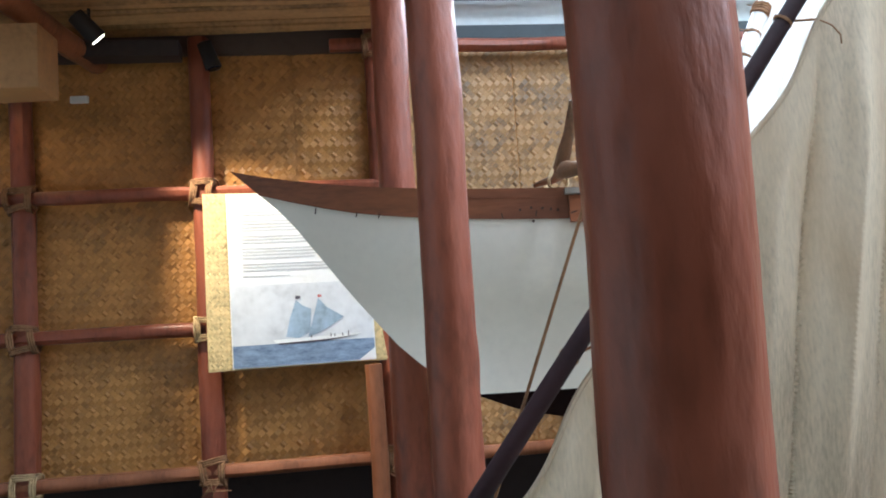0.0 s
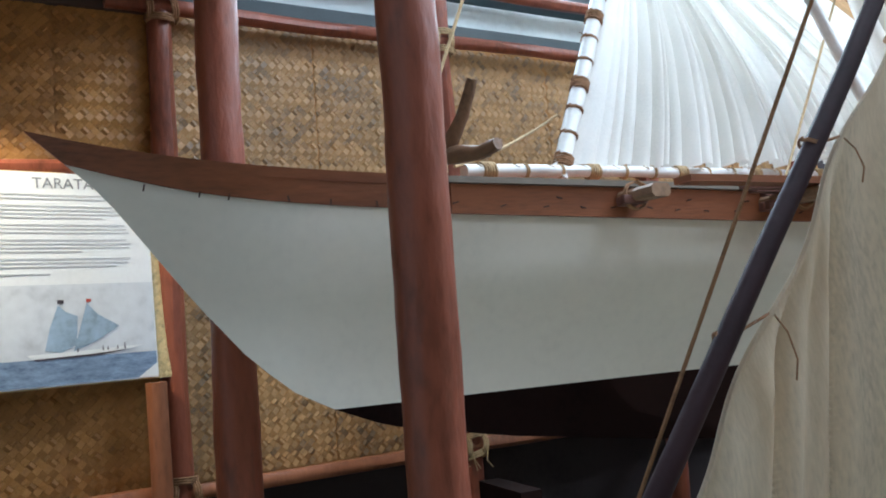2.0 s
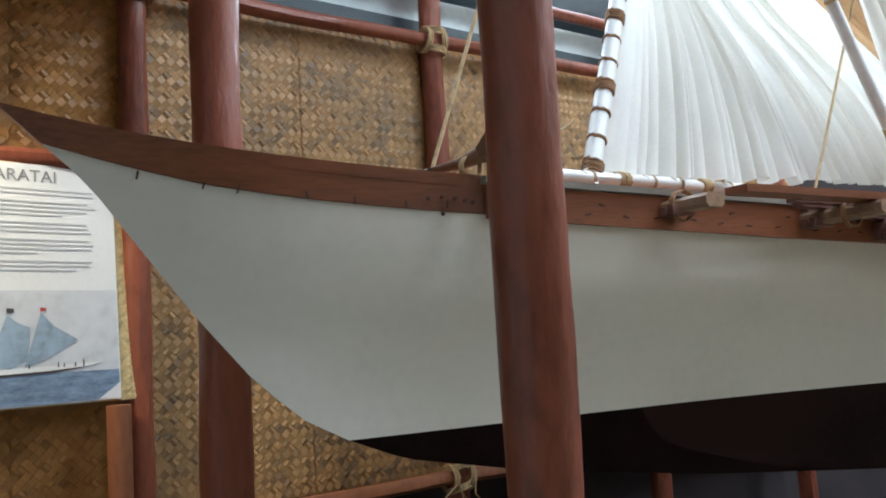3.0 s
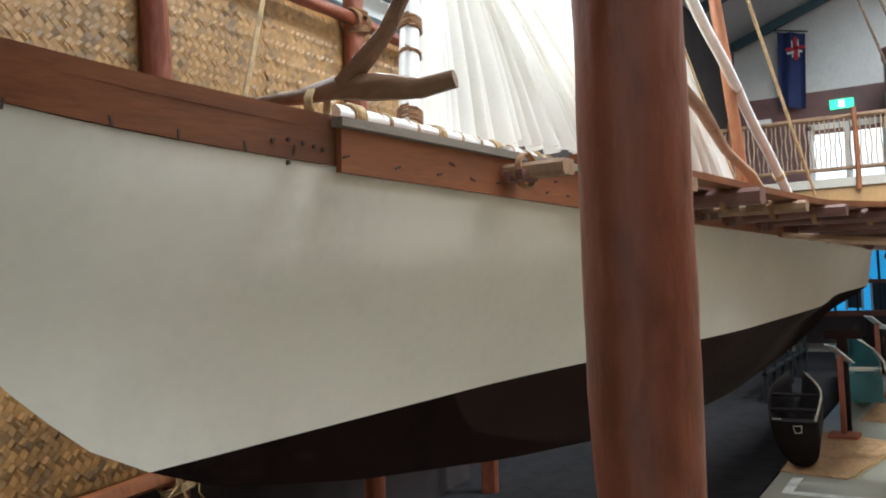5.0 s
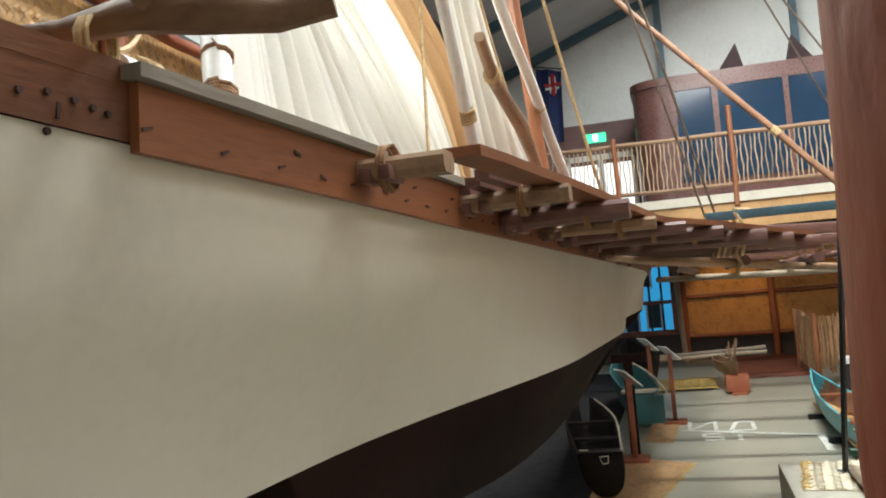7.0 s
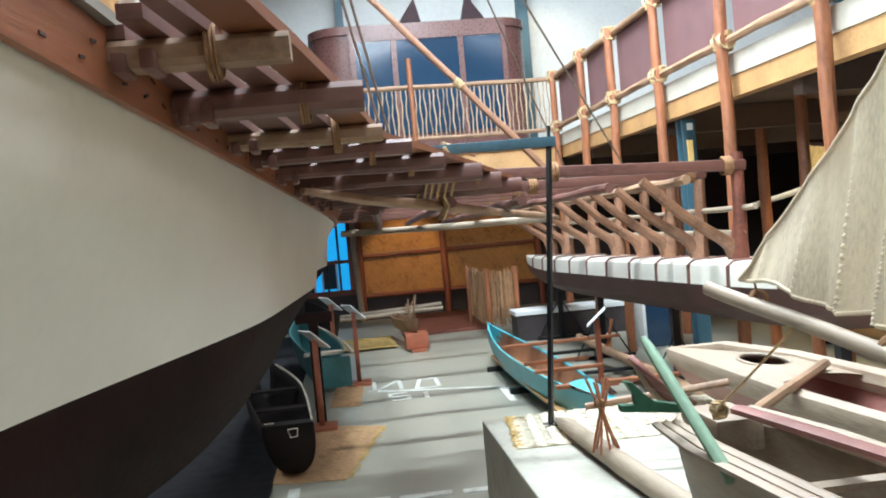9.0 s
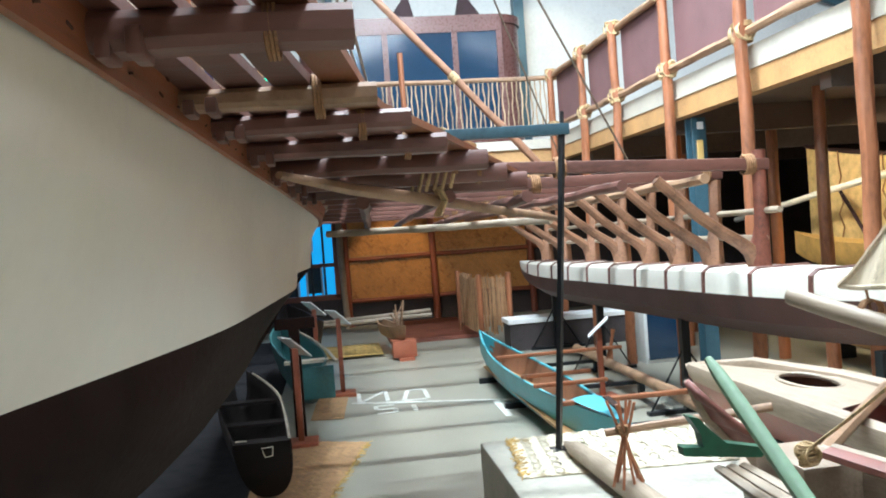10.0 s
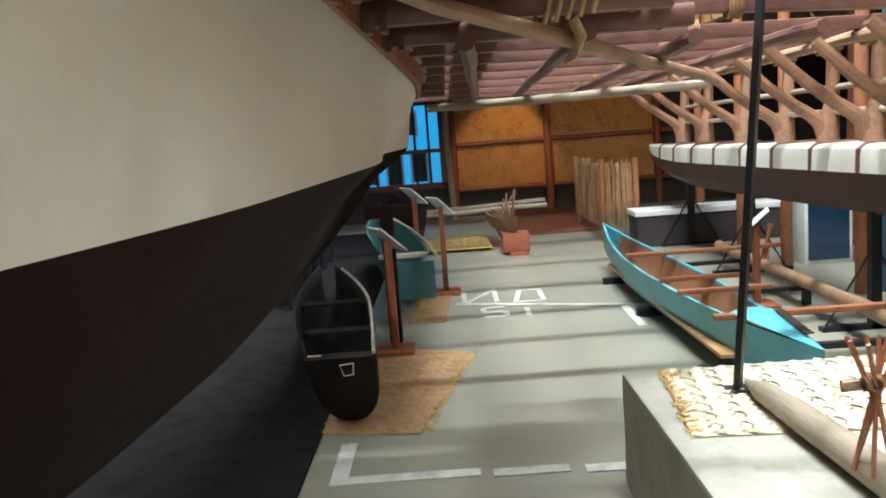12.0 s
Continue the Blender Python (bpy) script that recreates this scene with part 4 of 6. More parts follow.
for k, (x, h, z1, mat) in enumerate(BEAMS_AT):
    y0 = edge_y(x) - (-0.04, 0.0, 0.05, 0.02, 0.06, 0.02, 0.05, 0.03, 0.05)[k]
    beam = thing("platform_beam", (x, y0, z1), "short worn deck beam passing through the gunwale", "beam", "platform beams")
    bm = bmesh.new()
    rows = []
    for i in range(9):
        y = y0 + (4.95 - y0) * (i / 8) if k else y0 + (4.5 - y0) * (i / 8)
        w = (0.05 if mat is BEAM else 0.04) * (1 + 0.12 * noise.noise(Vector((k * 3.1, y * 4, 2))))
        low = h * (1 + 0.14 * noise.noise(Vector((k * 5.3, y * 3, 7))))
        rows.append([bm.verts.new((x + dx * w + 0.006 * noise.noise(Vector((k, y * 2, 5))), y, z1 - dz * low)) for dx, dz in ((-1, 0.25), (-0.75, 0), (0.75, 0), (1, 0.25), (1, 0.75), (0.7, 1), (-0.7, 1), (-1, 0.75))])
    for a, b in zip(rows, rows[1:]):
        for q in range(8):
            bm.faces.new((a[q], a[(q + 1) % 8], b[(q + 1) % 8], b[q]))
    bm.faces.new(rows[0][::-1])
    bm.faces.new(rows[-1])
    bmesh.ops.recalc_face_normals(bm, faces=bm.faces)
    part("timber", bm, mat, beam)
    part("lashing", coil(bmesh.new(), (x, y0 + 0.13, z1 - h / 2), (0, 1, 0), 0.046, 3, 0.004, k), ROPE_DARK, beam)
    # two wedges between beam and hull side
    hy = side_at(x, z1 - 0.01).y
    for q in range(2):
        part("wedge", box(bmesh.new(), (x - 0.052 - 0.02 * q, hy - 0.055 - 0.05 * q, z1 - h * 1.25), (x + 0.03, hy - 0.03 - 0.05 * q, z1 - h * 0.5), pose(0, 0, 0), 0.006), BEAM, beam)

# long deck planks over the beams, with open gaps between them
for k in range(4):
    bm = bmesh.new()
    rows = []
    xa, xb = (1.42, 5.52) if k == 0 else (1.62 + 0.1 * k, 6.3 - 0.2 * k)
    for x in np.linspace(xa, xb, 28):
        e, hy = edge_y(x) + 0.012, side_at(x, 1.8).y - 0.01
        span = hy - e
        if k == 0:
            a, b = e, e + 0.085
        else:
            free = (span - 0.085) / 3
            a, b = e + 0.085 + free * (k - 1) + 0.026, e + 0.085 + free * k - (0.0 if k < 3 else 0.012)
            b = max(b, a + 0.01)
        z = deck_z(x) + 0.002 + 0.003 * noise.noise(Vector((x * 2, k * 4, 1)))
        wob = 0.006 * noise.noise(Vector((x * 3, k * 9, 3)))
        rows.append([bm.verts.new((x, y, z + dz)) for y, dz in ((a + wob, 0), (b + wob, 0), (b + wob, 0.024), (a + wob, 0.024))])
    for a, b in zip(rows, rows[1:]):
        for q in range(4):
            bm.faces.new((a[q], a[(q + 1) % 4], b[(q + 1) % 4], b[q]))
    bm.faces.new(rows[0][::-1])
    bm.faces.new(rows[-1])
    bmesh.ops.recalc_face_normals(bm, faces=bm.faces)
    solo("platform_plank", bm, PLANK if k == 0 else BEAM, "long worn plank laid along the platform", "plank", "platform planks")

BX = [5.8, 6.42, 7.0, 7.58, 8.29, 9.14, 10.18, 10.97]
for k, x in enumerate(BX):
    m = Matrix.Translation((x, 1.3, 1.74 - 0.012 * k)) @ Matrix.Rotation(radians(2.6 if k == 0 else 0.8), 4, "X")
    bm = box(bmesh.new(), (-0.045, 0, -0.036), (0.045, 3.3, 0.036), m, 0.012)
    beam = solo("outrigger_beam", bm, BEAM, "long reddish-brown outrigger beam spanning to the float", "beam", "outrigger beams")
    b2 = bmesh.new()
    coil(b2, m @ Vector((0, 0.12, 0)), (0, 1, 0), 0.055, 5, 0.007, k)
    coil(b2, m @ Vector((0, 1.3, 0)), (0, 1, 0), 0.055, 5, 0.007, k + 9)
    part("lashing", b2, ROPE_DARK, beam)
for k, (z, y, x0, x1, mat) in enumerate(((1.66, 2.3, 5.6, 11.3, BEAM), (1.67, 1.75, 5.7, 11.3, TIMBER), (1.64, 3.2, 4.9, 11.0, BEAM), (1.62, 2.75, 5.2, 10.8, BEAM), (1.63, 3.6, 4.9, 9.5, BEAM), (1.30, 1.36, 5.75, 11.0, PALEWOOD), (1.46, 1.34, 5.6, 11.0, PALEWOOD))):
    solo("platform_runner", log(bmesh.new(), (x0, y + (0.2 if k in (2, 3, 4) else 0), z), (x1, y, z - 0.06), 0.032 if k < 5 else 0.02, 0.028 if k < 5 else 0.018, seed=100 + k, seg=8), mat, "round runner pole lashed across the beams", "pole", "platform runners")
for k in range(2):
    y = 3.7 + 0.27 * k
    bm = bmesh.new()
    rows = []
    for x in np.linspace(5.55 + 0.2 * (k % 2), 11.1 - 0.3 * (k % 3), 14):
        w = 0.115 + 0.008 * noise.noise(Vector((x * 1.5, k * 6, 2)))
        z = 1.80 - 0.0165 * (x - 5.5) + 0.003 * noise.noise(Vector((x * 2, k * 4, 8)))
        rows.append([bm.verts.new((x, y + dy, z + dz)) for dy, dz in ((-w, 0), (w, 0), (w, 0.025), (-w, 0.025))])
    for a, b in zip(rows, rows[1:]):
        for q in range(4):
            bm.faces.new((a[q], a[(q + 1) % 4], b[(q + 1) % 4], b[q]))
    bm.faces.new(rows[0][::-1])
    bm.faces.new(rows[-1])
    bmesh.ops.recalc_face_normals(bm, faces=bm.faces)
    solo("deck_board", bm, BEAM, "worn deck board laid along the outrigger beams", "board", "platform boards")
for k, x in enumerate(BX):
    st = thing("outrigger_strut", (x, 1.4, 1.0), "natural forked strut between beam and float", "strut", "outrigger struts")
    z1 = 1.83 if k == 0 else 1.70 - 0.012 * k
    f = 1.0 if k % 2 == 0 else 0.85
    part("upright", tube(bmesh.new(), [(x, 1.38, 1.0), (x, 1.385, 1.15), (x, 1.375, 1.24), (x, 1.355, 1.36), (x, 1.35, 1.55), (x, 1.345, z1)], [0.075, 0.072, 0.06, 0.046, 0.042, 0.042], 10, 0.12, k), REDB if k == 0 else STRUT, st)
    part("brace", tube(bmesh.new(), [(x + 0.005, 1.40, 1.12), (x + 0.005, 1.44, 1.22), (x, 1.50, 1.27), (x, 1.62, 1.35), (x - 0.01, 1.78, 1.47), (x - 0.02, 1.78 + 0.24 * f, 1.47 + 0.22 * f)], [0.056, 0.05, 0.042, 0.038, 0.036, 0.034], 8, 0.15, k), STRUT, st)
solo("brace_pole", tube(bmesh.new(), [(3.85, 4.12, 1.705), (4.3, 3.88, 1.67), (4.9, 3.5, 1.63), (5.6, 3.05, 1.575), (6.31, 2.59, 1.528), (6.95, 2.3, 1.50)], [0.014, 0.024, 0.027, 0.026, 0.024, 0.02], 10, 0.2, 4), TIMBER, "long rounded brace pole under the platform", "pole")
solo("brace_pole", log(bmesh.new(), (8.6, 4.0, 1.52), (6.9, 2.38, 1.5), 0.03, 0.028, seed=141), PALEWOOD, "pale brace pole under the platform", "pole")
bm = bmesh.new()
rr = random.Random(2)
for i in range(6):
    x, y = 4.55 + 0.05 * i, 3.45 + 0.03 * i
    rope(bm, [(x, y, 1.9), (x + 0.02, y - 0.06, 1.8), (x + 0.05, y - 0.02, 1.66)], 0.009, n=6)
rope(bm, [(4.6, 3.45, 1.92), (4.9, 3.35, 1.93), (5.2, 3.2, 1.9)], 0.011, n=6)
for i in range(5):
    rope(bm, [(4.8 + 0.05 * i, 3.45, 1.68), (4.82 + 0.05 * i, 3.42, 1.62), (4.85 + 0.05 * i, 3.45, 1.55)], 0.009, n=5)
solo("rope_binding", bm, ROPE, "thick coir rope wound round the platform beams", "rope")

# the float: white top with dark stitched bands, dark brown bottom
flt = thing("outrigger_float", (8.2, 1.5, 0.9), "heavy outrigger float, white above and dark brown below", "float")
FA, FB = Vector((3.6, 1.32, 0)), Vector((11.6, 1.58, 0))
FD = (FB - FA).normalized()
FS = Vector((FD.y, -FD.x, 0))


def float_pt(u, a):
    q = abs(2 * u - 1)
    w = 0.20 * (1 - q ** 5) + 0.012
    z1 = 1.16 - 0.14 * u
    h = 0.42 * (1 - 0.75 * q ** 6)
    # a from 0 (centre of top) round one side to 1 (keel)
    prof = [(0.0, 1.0), (0.8, 1.0), (1.0, 0.93), (1.02, 0.62), (0.8, 0.25), (0.0, 0.0)]
    t = abs(a) * 5
    i = min(int(t), 4)
    f = t - i
    px = prof[i][0] * (1 - f) + prof[i + 1][0] * f
    pz = prof[i][1] * (1 - f) + prof[i + 1][1] * f
    return FA + (FB - FA) * u + FS * (w * px * math.copysign(1, a)) + Vector((0, 0, z1 - h + h * pz))


def float_band(a0, a1, n, out=0.0, u0=0.0, u1=1.0, nu=60):
    bm = bmesh.new()
    for sign in (1, -1):
        g = [[bm.verts.new(float_pt(u0 + (u1 - u0) * i / nu, sign * (a0 + (a1 - a0) * j / n)) + Vector((0, 0, out))) for j in range(n + 1)] for i in range(nu + 1)]
        for i in range(nu):
            for j in range(n):
                f = (g[i][j], g[i][j + 1], g[i + 1][j + 1], g[i + 1][j])
                bm.faces.new(f if sign < 0 else f[::-1])
    bmesh.ops.remove_doubles(bm, verts=bm.verts, dist=0.0005)
    return bm


part("white_top", float_band(0.0, 0.6, 8), WHITE_HULL, flt, "white painted upper half")
part("dark_bottom", float_band(0.6, 1.0, 6), FLOATB, flt, "dark brown lower half")
for i in range(1, 13):
    u = 0.03 + 0.071 * i
    bm = bmesh.new()
    for sign in (1, -1):
        pts = [float_pt(u, sign * a) for a in (0.0, 0.1, 0.2, 0.3, 0.4, 0.5, 0.6)]
        tube(bm, pts, 0.022, 6, flat=0.6)
    part("lashing_band", bm, BEAM, flt)
for x in (4.6, 6.9, 8.9, 10.6):
    stand = thing("float_stand", (x, 1.45, 0), "thin black steel stand under the float", "stand", "float stands")
    part("post", boxes(((x - 0.03, 1.4, 0), (x + 0.03, 1.46, 0.76))), STEEL, stand)
    part("foot", boxes(((x - 0.03, 1.1, 0.0), (x + 0.03, 1.75, 0.03))), STEEL, stand)
    part("stay", tube(bmesh.new(), [(x, 1.43, 0.5), (x, 1.15, 0.03)], 0.008, 6), STEEL, stand)
    part("stay", tube(bmesh.new(), [(x, 1.43, 0.5), (x, 1.72, 0.03)], 0.008, 6), STEEL, stand)

# ---------------------------------------------------------------- gallery (mezzanine)
GY, GX, GZ = 1.0, 11.6, 2.45
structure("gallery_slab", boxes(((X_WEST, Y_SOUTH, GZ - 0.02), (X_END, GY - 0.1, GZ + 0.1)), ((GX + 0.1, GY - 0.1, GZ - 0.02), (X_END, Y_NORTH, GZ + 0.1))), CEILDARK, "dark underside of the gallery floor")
structure("gallery_fascia", boxes(((-2.0, GY - 0.1, GZ + 0.0), (GX, GY - 0.02, GZ + 0.16)), ((GX - 0.02, GY, GZ), (GX + 0.1, Y_NORTH, GZ + 0.12))), CREAM, "cream painted gallery edge")
structure("gallery_beam", boxes(((-2.0, GY - 0.14, GZ - 0.16), (GX, GY - 0.03, GZ - 0.003)), ((GX + 0.02, GY, GZ - 0.35), (GX + 0.1, Y_NORTH, GZ - 0.003))), TAN, "tan timber beam under the gallery edge")
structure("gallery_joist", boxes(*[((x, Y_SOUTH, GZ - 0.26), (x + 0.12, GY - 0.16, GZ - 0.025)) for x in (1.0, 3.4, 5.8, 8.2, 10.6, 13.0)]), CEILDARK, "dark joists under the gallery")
MPOSTS = [1.2, 2.5, 3.85, 5.17, 6.49, 7.81, 9.09, 10.18, 11.5]
for k, x in enumerate(MPOSTS):
    solo("gallery_post", log(bmesh.new(), (x, GY + 0.06, 0), (x - 0.03, GY + 0.06, 3.42 if k > 3 else 4.2), 0.05, 0.042, seed=150 + k, seg=14), ORANGE_LOG, "orange-brown log post carrying the gallery rail", "post", "gallery posts")
for k, (x, y) in enumerate(((3.2, -0.2), (5.6, 0.1), (7.3, 0.0), (8.6, -0.3), (9.9, 0.1), (10.9, -0.4), (6.4, -1.2))):
    solo("under_gallery_post", log(bmesh.new(), (x, y, 0), (x, y, GZ - 0.03), 0.055, 0.05, seed=170 + k, seg=12), ORANGE_LOG, "orange-brown log post under the gallery", "post", "under gallery posts")
col = thing("steel_column", (7.75, 0.85, 0), "blue-green steel column with a yellow hazard patch", "column")
part("shaft", boxes(((7.68, 0.79, 0), (7.70, 0.91, 2.27)), ((7.80, 0.79, 0), (7.82, 0.91, 2.27)), ((7.70, 0.84, 0), (7.80, 0.86, 2.27))), BLUESTEEL, col)
part("notice", boxes(((7.66, 0.82, 2.17), (7.675, 0.87, 2.23))), PAPER, col)
part("hazard_patch", boxes(((7.66, 0.83, 1.86), (7.675, 0.88, 2.08))), MAT_YELLOW, col, "yellow hazard patch")
rl = thing("gallery_railing", (GX, GY, GZ), "railing of peeled wavy sticks between two log rails", "railing")
part("top_rail", log(bmesh.new(), (GX, GY + 0.03, 3.36), (GX, 6.6, 3.4), 0.032, seed=180, seg=8), TIMBER, rl)
part("bottom_rail", log(bmesh.new(), (GX, GY + 0.03, 2.68), (GX, 6.6, 2.7), 0.028, seed=181, seg=8), TIMBER, rl)
rnd = random.Random(21)
for i in range(88):
    y = GY + 0.1 + i * 0.062
    pts = [(GX + rnd.uniform(-.01, .01), y + 0.011 * math.sin(i * 2.3 + q * 1.7) * (0 < q < 6), 2.68 + 0.115 * q) for q in range(7)]
    part("baluster", tube(bmesh.new(), pts, 0.0095, 6, 0.2, i), POLEC, rl)
for y in (2.95, 4.5, 6.1):
    part("post", log(bmesh.new(), (GX - 0.03, y, 2.4), (GX - 0.05, y, 3.75 if y < 3 else 3.5), 0.035, seed=int(y * 10)), ORANGE_LOG, rl)
rl2 = thing("gallery_railing", (6, GY, GZ), "log railing filled with purple-brown panels along the gallery", "railing")
part("top_rail", log(bmesh.new(), (-1, GY + 0.02, 3.38), (GX, GY + 0.02, 3.36), 0.035, seed=182, seg=8), TIMBER, rl2)
part("bottom_rail", log(bmesh.new(), (-1, GY + 0.02, 2.7), (GX, GY + 0.02, 2.7), 0.035, seed=183, seg=8), TIMBER, rl2)
for a, b in zip(MPOSTS, MPOSTS[1:]):
    part("panel", boxes(((a + 0.1, GY - 0.03, 2.74), (b - 0.08, GY - 0.015, 3.36))), PURPLE, rl2)
for k, x in enumerate(MPOSTS[2:]):
    part("lashing", lashing(bmesh.new(), (x, GY + 0.04, 2.7), 0.06, k, 0.007), ROPE, rl2)
    part("lashing", lashing(bmesh.new(), (x, GY + 0.04, 3.37), 0.06, k, 0.007), ROPE, rl2)

# the rounded booth on the gallery
bt = thing("display_booth", (13.4, 2.6, GZ + 0.1), "maroon rounded booth with dark blue glass front", "booth")


def booth_ring(z, x0=12.9, x1=14.6, y0=1.0, y1=4.25, r=0.45, off=0.0):
    out = []
    for cx, cy, a0 in ((x0 + r, y1 - r, 90), (x0 + r, y0 + r, 180), (x1 - r, y0 + r, 270), (x1 - r, y1 - r, 0)):
        for k in range(7):
            a = radians(a0 + 15 * k)
            out.append(Vector((cx + (r + off) * math.cos(a), cy + (r + off) * math.sin(a), z)))
    return out


def ring_wall(z0, z1, off=0.0, cap=True):
    bm = bmesh.new()
    lo = [bm.verts.new(p) for p in booth_ring(z0, off=off)]
    hi = [bm.verts.new(p) for p in booth_ring(z1, off=off)]
    n = len(lo)
    for i in range(n):
        bm.faces.new((lo[i], lo[(i + 1) % n], hi[(i + 1) % n], hi[i]))
    if cap:
        bm.faces.new(hi)
        bm.faces.new(lo[::-1])
    bmesh.ops.recalc_face_normals(bm, faces=bm.faces)
    return bm


part("body", ring_wall(GZ + 0.1, 4.42), BOOTH, bt)
part("cornice", ring_wall(4.42, 4.54, 0.03), BOOTH, bt)
for y0, y1 in ((1.42, 2.0), (2.06, 3.0), (3.06, 3.6)):
    p = part("glass", boxes(((12.875, y0, 2.9), (12.89, y1, 4.3))), GLASSDARK, bt, "dark blue reflecting glass")
for y in (1.38, 2.03, 3.03, 3.64):
    part("mullion", boxes(((12.86, y - 0.04, 2.6), (12.9, y + 0.04, 4.42))), BOOTH, bt)
part("frame", boxes(((12.862, 1.38, 4.3), (12.898, 3.64, 4.42))), BOOTH, bt)
for y, lean in ((1.75, 1), (2.75, -1)):
    bm = bmesh.new()
    z0 = 4.54
    for a, b in zip([(y - 0.22, 0), (y, 0.42), (y + 0.22, 0)], [(y, 0.42), (y + 0.22, 0), (y - 0.22, 0)]):
        pass
    f = [bm.verts.new((13.1, yy, z0 + zz)) for yy, zz in ((y - 0.2, 0), (y + 0.2, 0), (y + 0.1 * lean, 0.42))]
    g = [bm.verts.new((13.35, yy, z0 + zz)) for yy, zz in ((y - 0.2, 0), (y + 0.2, 0), (y + 0.1 * lean, 0.42))]
    bm.faces.new(f)
    bm.faces.new(g[::-1])
    for i in range(3):
        bm.faces.new((f[i], g[i], g[(i + 1) % 3], f[(i + 1) % 3]))
    solo("carved_crest", bm, SPAR_DARK, "dark pointed carved crest on top of the booth", "carving", smooth=False)
for y, r in ((0.62, 0.085), (1.55, 0.05), (3.75, 0.06)):
    tagged(solo("steel_column_upper", boxes(((14.7, y - r, GZ + 0.1), (14.9, y + r, 6.4))), BLUESTEEL, "blue steel column against the gable", "column", smooth=False), kind="structure")
# door, exit sign and flag on the upper end wall
door = thing("gallery_door", (14.9, 4.95, GZ + 0.1), "glazed double door, its panes glowing to stand for daylight", "door", kind="structure")
part("frame", boxes(((14.9, 4.35, GZ + 0.1), (14.96, 4.42, 3.75)), ((14.9, 5.5, GZ + 0.1), (14.96, 5.57, 3.75)), ((14.9, 4.35, 3.68), (14.96, 5.57, 3.78)), ((14.9, 4.92, GZ + 0.1), (14.96, 5.0, 3.68))), PAINTW, door)
# the panes glow to stand for daylight; behind them is the solid gable
DOORGLOW = material("glowing_door_glass", (0.85, 0.93, 1.0), 0.2, vary=0.02, bump=0, emit=1.3)
part("pane", boxes(((14.92, 4.43, GZ + 0.2), (14.935, 4.91, 3.6))), DOORGLOW, door)
part("pane", boxes(((14.92, 5.01, GZ + 0.2), (14.935, 5.49, 3.6))), DOORGLOW, door)
ex = thing("exit_sign", (14.9, 5.02, 4.1), "green lit exit sign", "sign")
part("box", boxes(((14.88, 4.83, 4.0), (14.94, 5.2, 4.16))), EXITG, ex)
part("pictogram", boxes(((14.872, 4.97, 4.02), (14.879, 5.06, 4.14))), EXITW, ex)
solo("wall_lamp", boxes(((14.8, 6.15, 3.85), (14.94, 6.4, 3.97)), bevel=0.02), PAPER, "small white wall lamp", "lamp")
fl = thing("hanging_flag", (14.7, 5.8, 5.4), "navy ensign flag hanging from a short staff", "flag")
part("field", cloth(bmesh.new(), 10, 14, lambda u, v: Vector((14.75 + 0.05 * math.sin(9 * u + v), 5.95 - 0.45 * u + 0.05 * v, 5.45 - 1.3 * v - 0.1 * u))), FLAGBLUE, fl)
part("staff", tube(bmesh.new(), [(15.03, 6.0, 5.5), (14.7, 5.98, 5.48), (14.7, 5.45, 5.36)], 0.012, 6), STEEL, fl)
part("canton_cross", boxes(((14.68, 5.62, 4.9), (14.69, 5.68, 5.3)), ((14.68, 5.5, 5.08), (14.69, 5.82, 5.13))), FLAGRED, fl)
part("canton_saltire", boxes(((14.69, 5.55, 5.02), (14.695, 5.8, 5.06)), ((14.69, 5.6, 4.95), (14.695, 5.63, 5.25)), ((14.69, 5.7, 4.95), (14.695, 5.72, 5.25))), FLAGWHITE, fl)

# ---------------------------------------------------------------- end wall below the gallery
ew = thing("end_panel_wall", (14.95, 2.2, 0), "orange plaited panels framed with red poles, warmly lit", "wall", kind="structure")
for a, b in ((0.72, 2.28), (2.38, 3.72)):
    for z0, z1 in ((0.45, 1.08), (1.14, 1.95)):
        bm = bmesh.new()
        weave(bm, lambda x, y, t, a=a, z0=z0: Vector((14.94 - t, a + x, z0 + y)), b - a, z1 - z0, 0.04, rnd, 0.005)
        part("plaited_panel", bm, WEAVE_ORANGE, ew, "", smooth=False)["kind"] = "stuff"
        part("backing", boxes(((14.945, a, z0), (14.96, b, z1))), TAN, ew)
for k, y in enumerate((0.66, 2.33, 3.78)):
    part("pole", log(bmesh.new(), (14.88, y, 0), (14.88, y, 2.1), 0.055, seed=190 + k), RED, ew)
for k, z in enumerate((1.11, 0.42, 1.98)):
    part("rail", log(bmesh.new(), (14.9, 0.3, z), (14.9, 3.8, z), 0.035, seed=195 + k), RED, ew)
win = thing("window_1", (X_END, 4.8, 0.55), "window with dark bars onto a blue building glowing by itself", "window", kind="structure")
part("frame", boxes(((14.95, 3.9, 0.47), (15.05, 5.65, 0.56)), ((14.96, 3.92, 1.02), (15.02, 5.65, 1.08)), ((14.95, 3.9, 0.5), (15.05, 3.98, 1.8)), ((14.95, 5.58, 0.5), (15.05, 5.66, 1.8))), REDB, win)
for y in (4.12, 4.33, 4.6, 4.95, 5.3):
    part("bar", boxes(((14.97, y, 0.5), (15.0, y + 0.04, 1.8))), STEEL, win)
solo("leaning_pole", log(bmesh.new(), (14.7, 3.83, 0), (14.75, 3.88, 2.3), 0.05, seed=201), PALEWOOD, "pale log pole beside the window", "post")
# outdoor daylight on these boards is put in as their own glow
bw = thing("blue_building", (17.5, 5.0, 0), "bright blue weatherboard building outside, daylight put in as glow", "house")
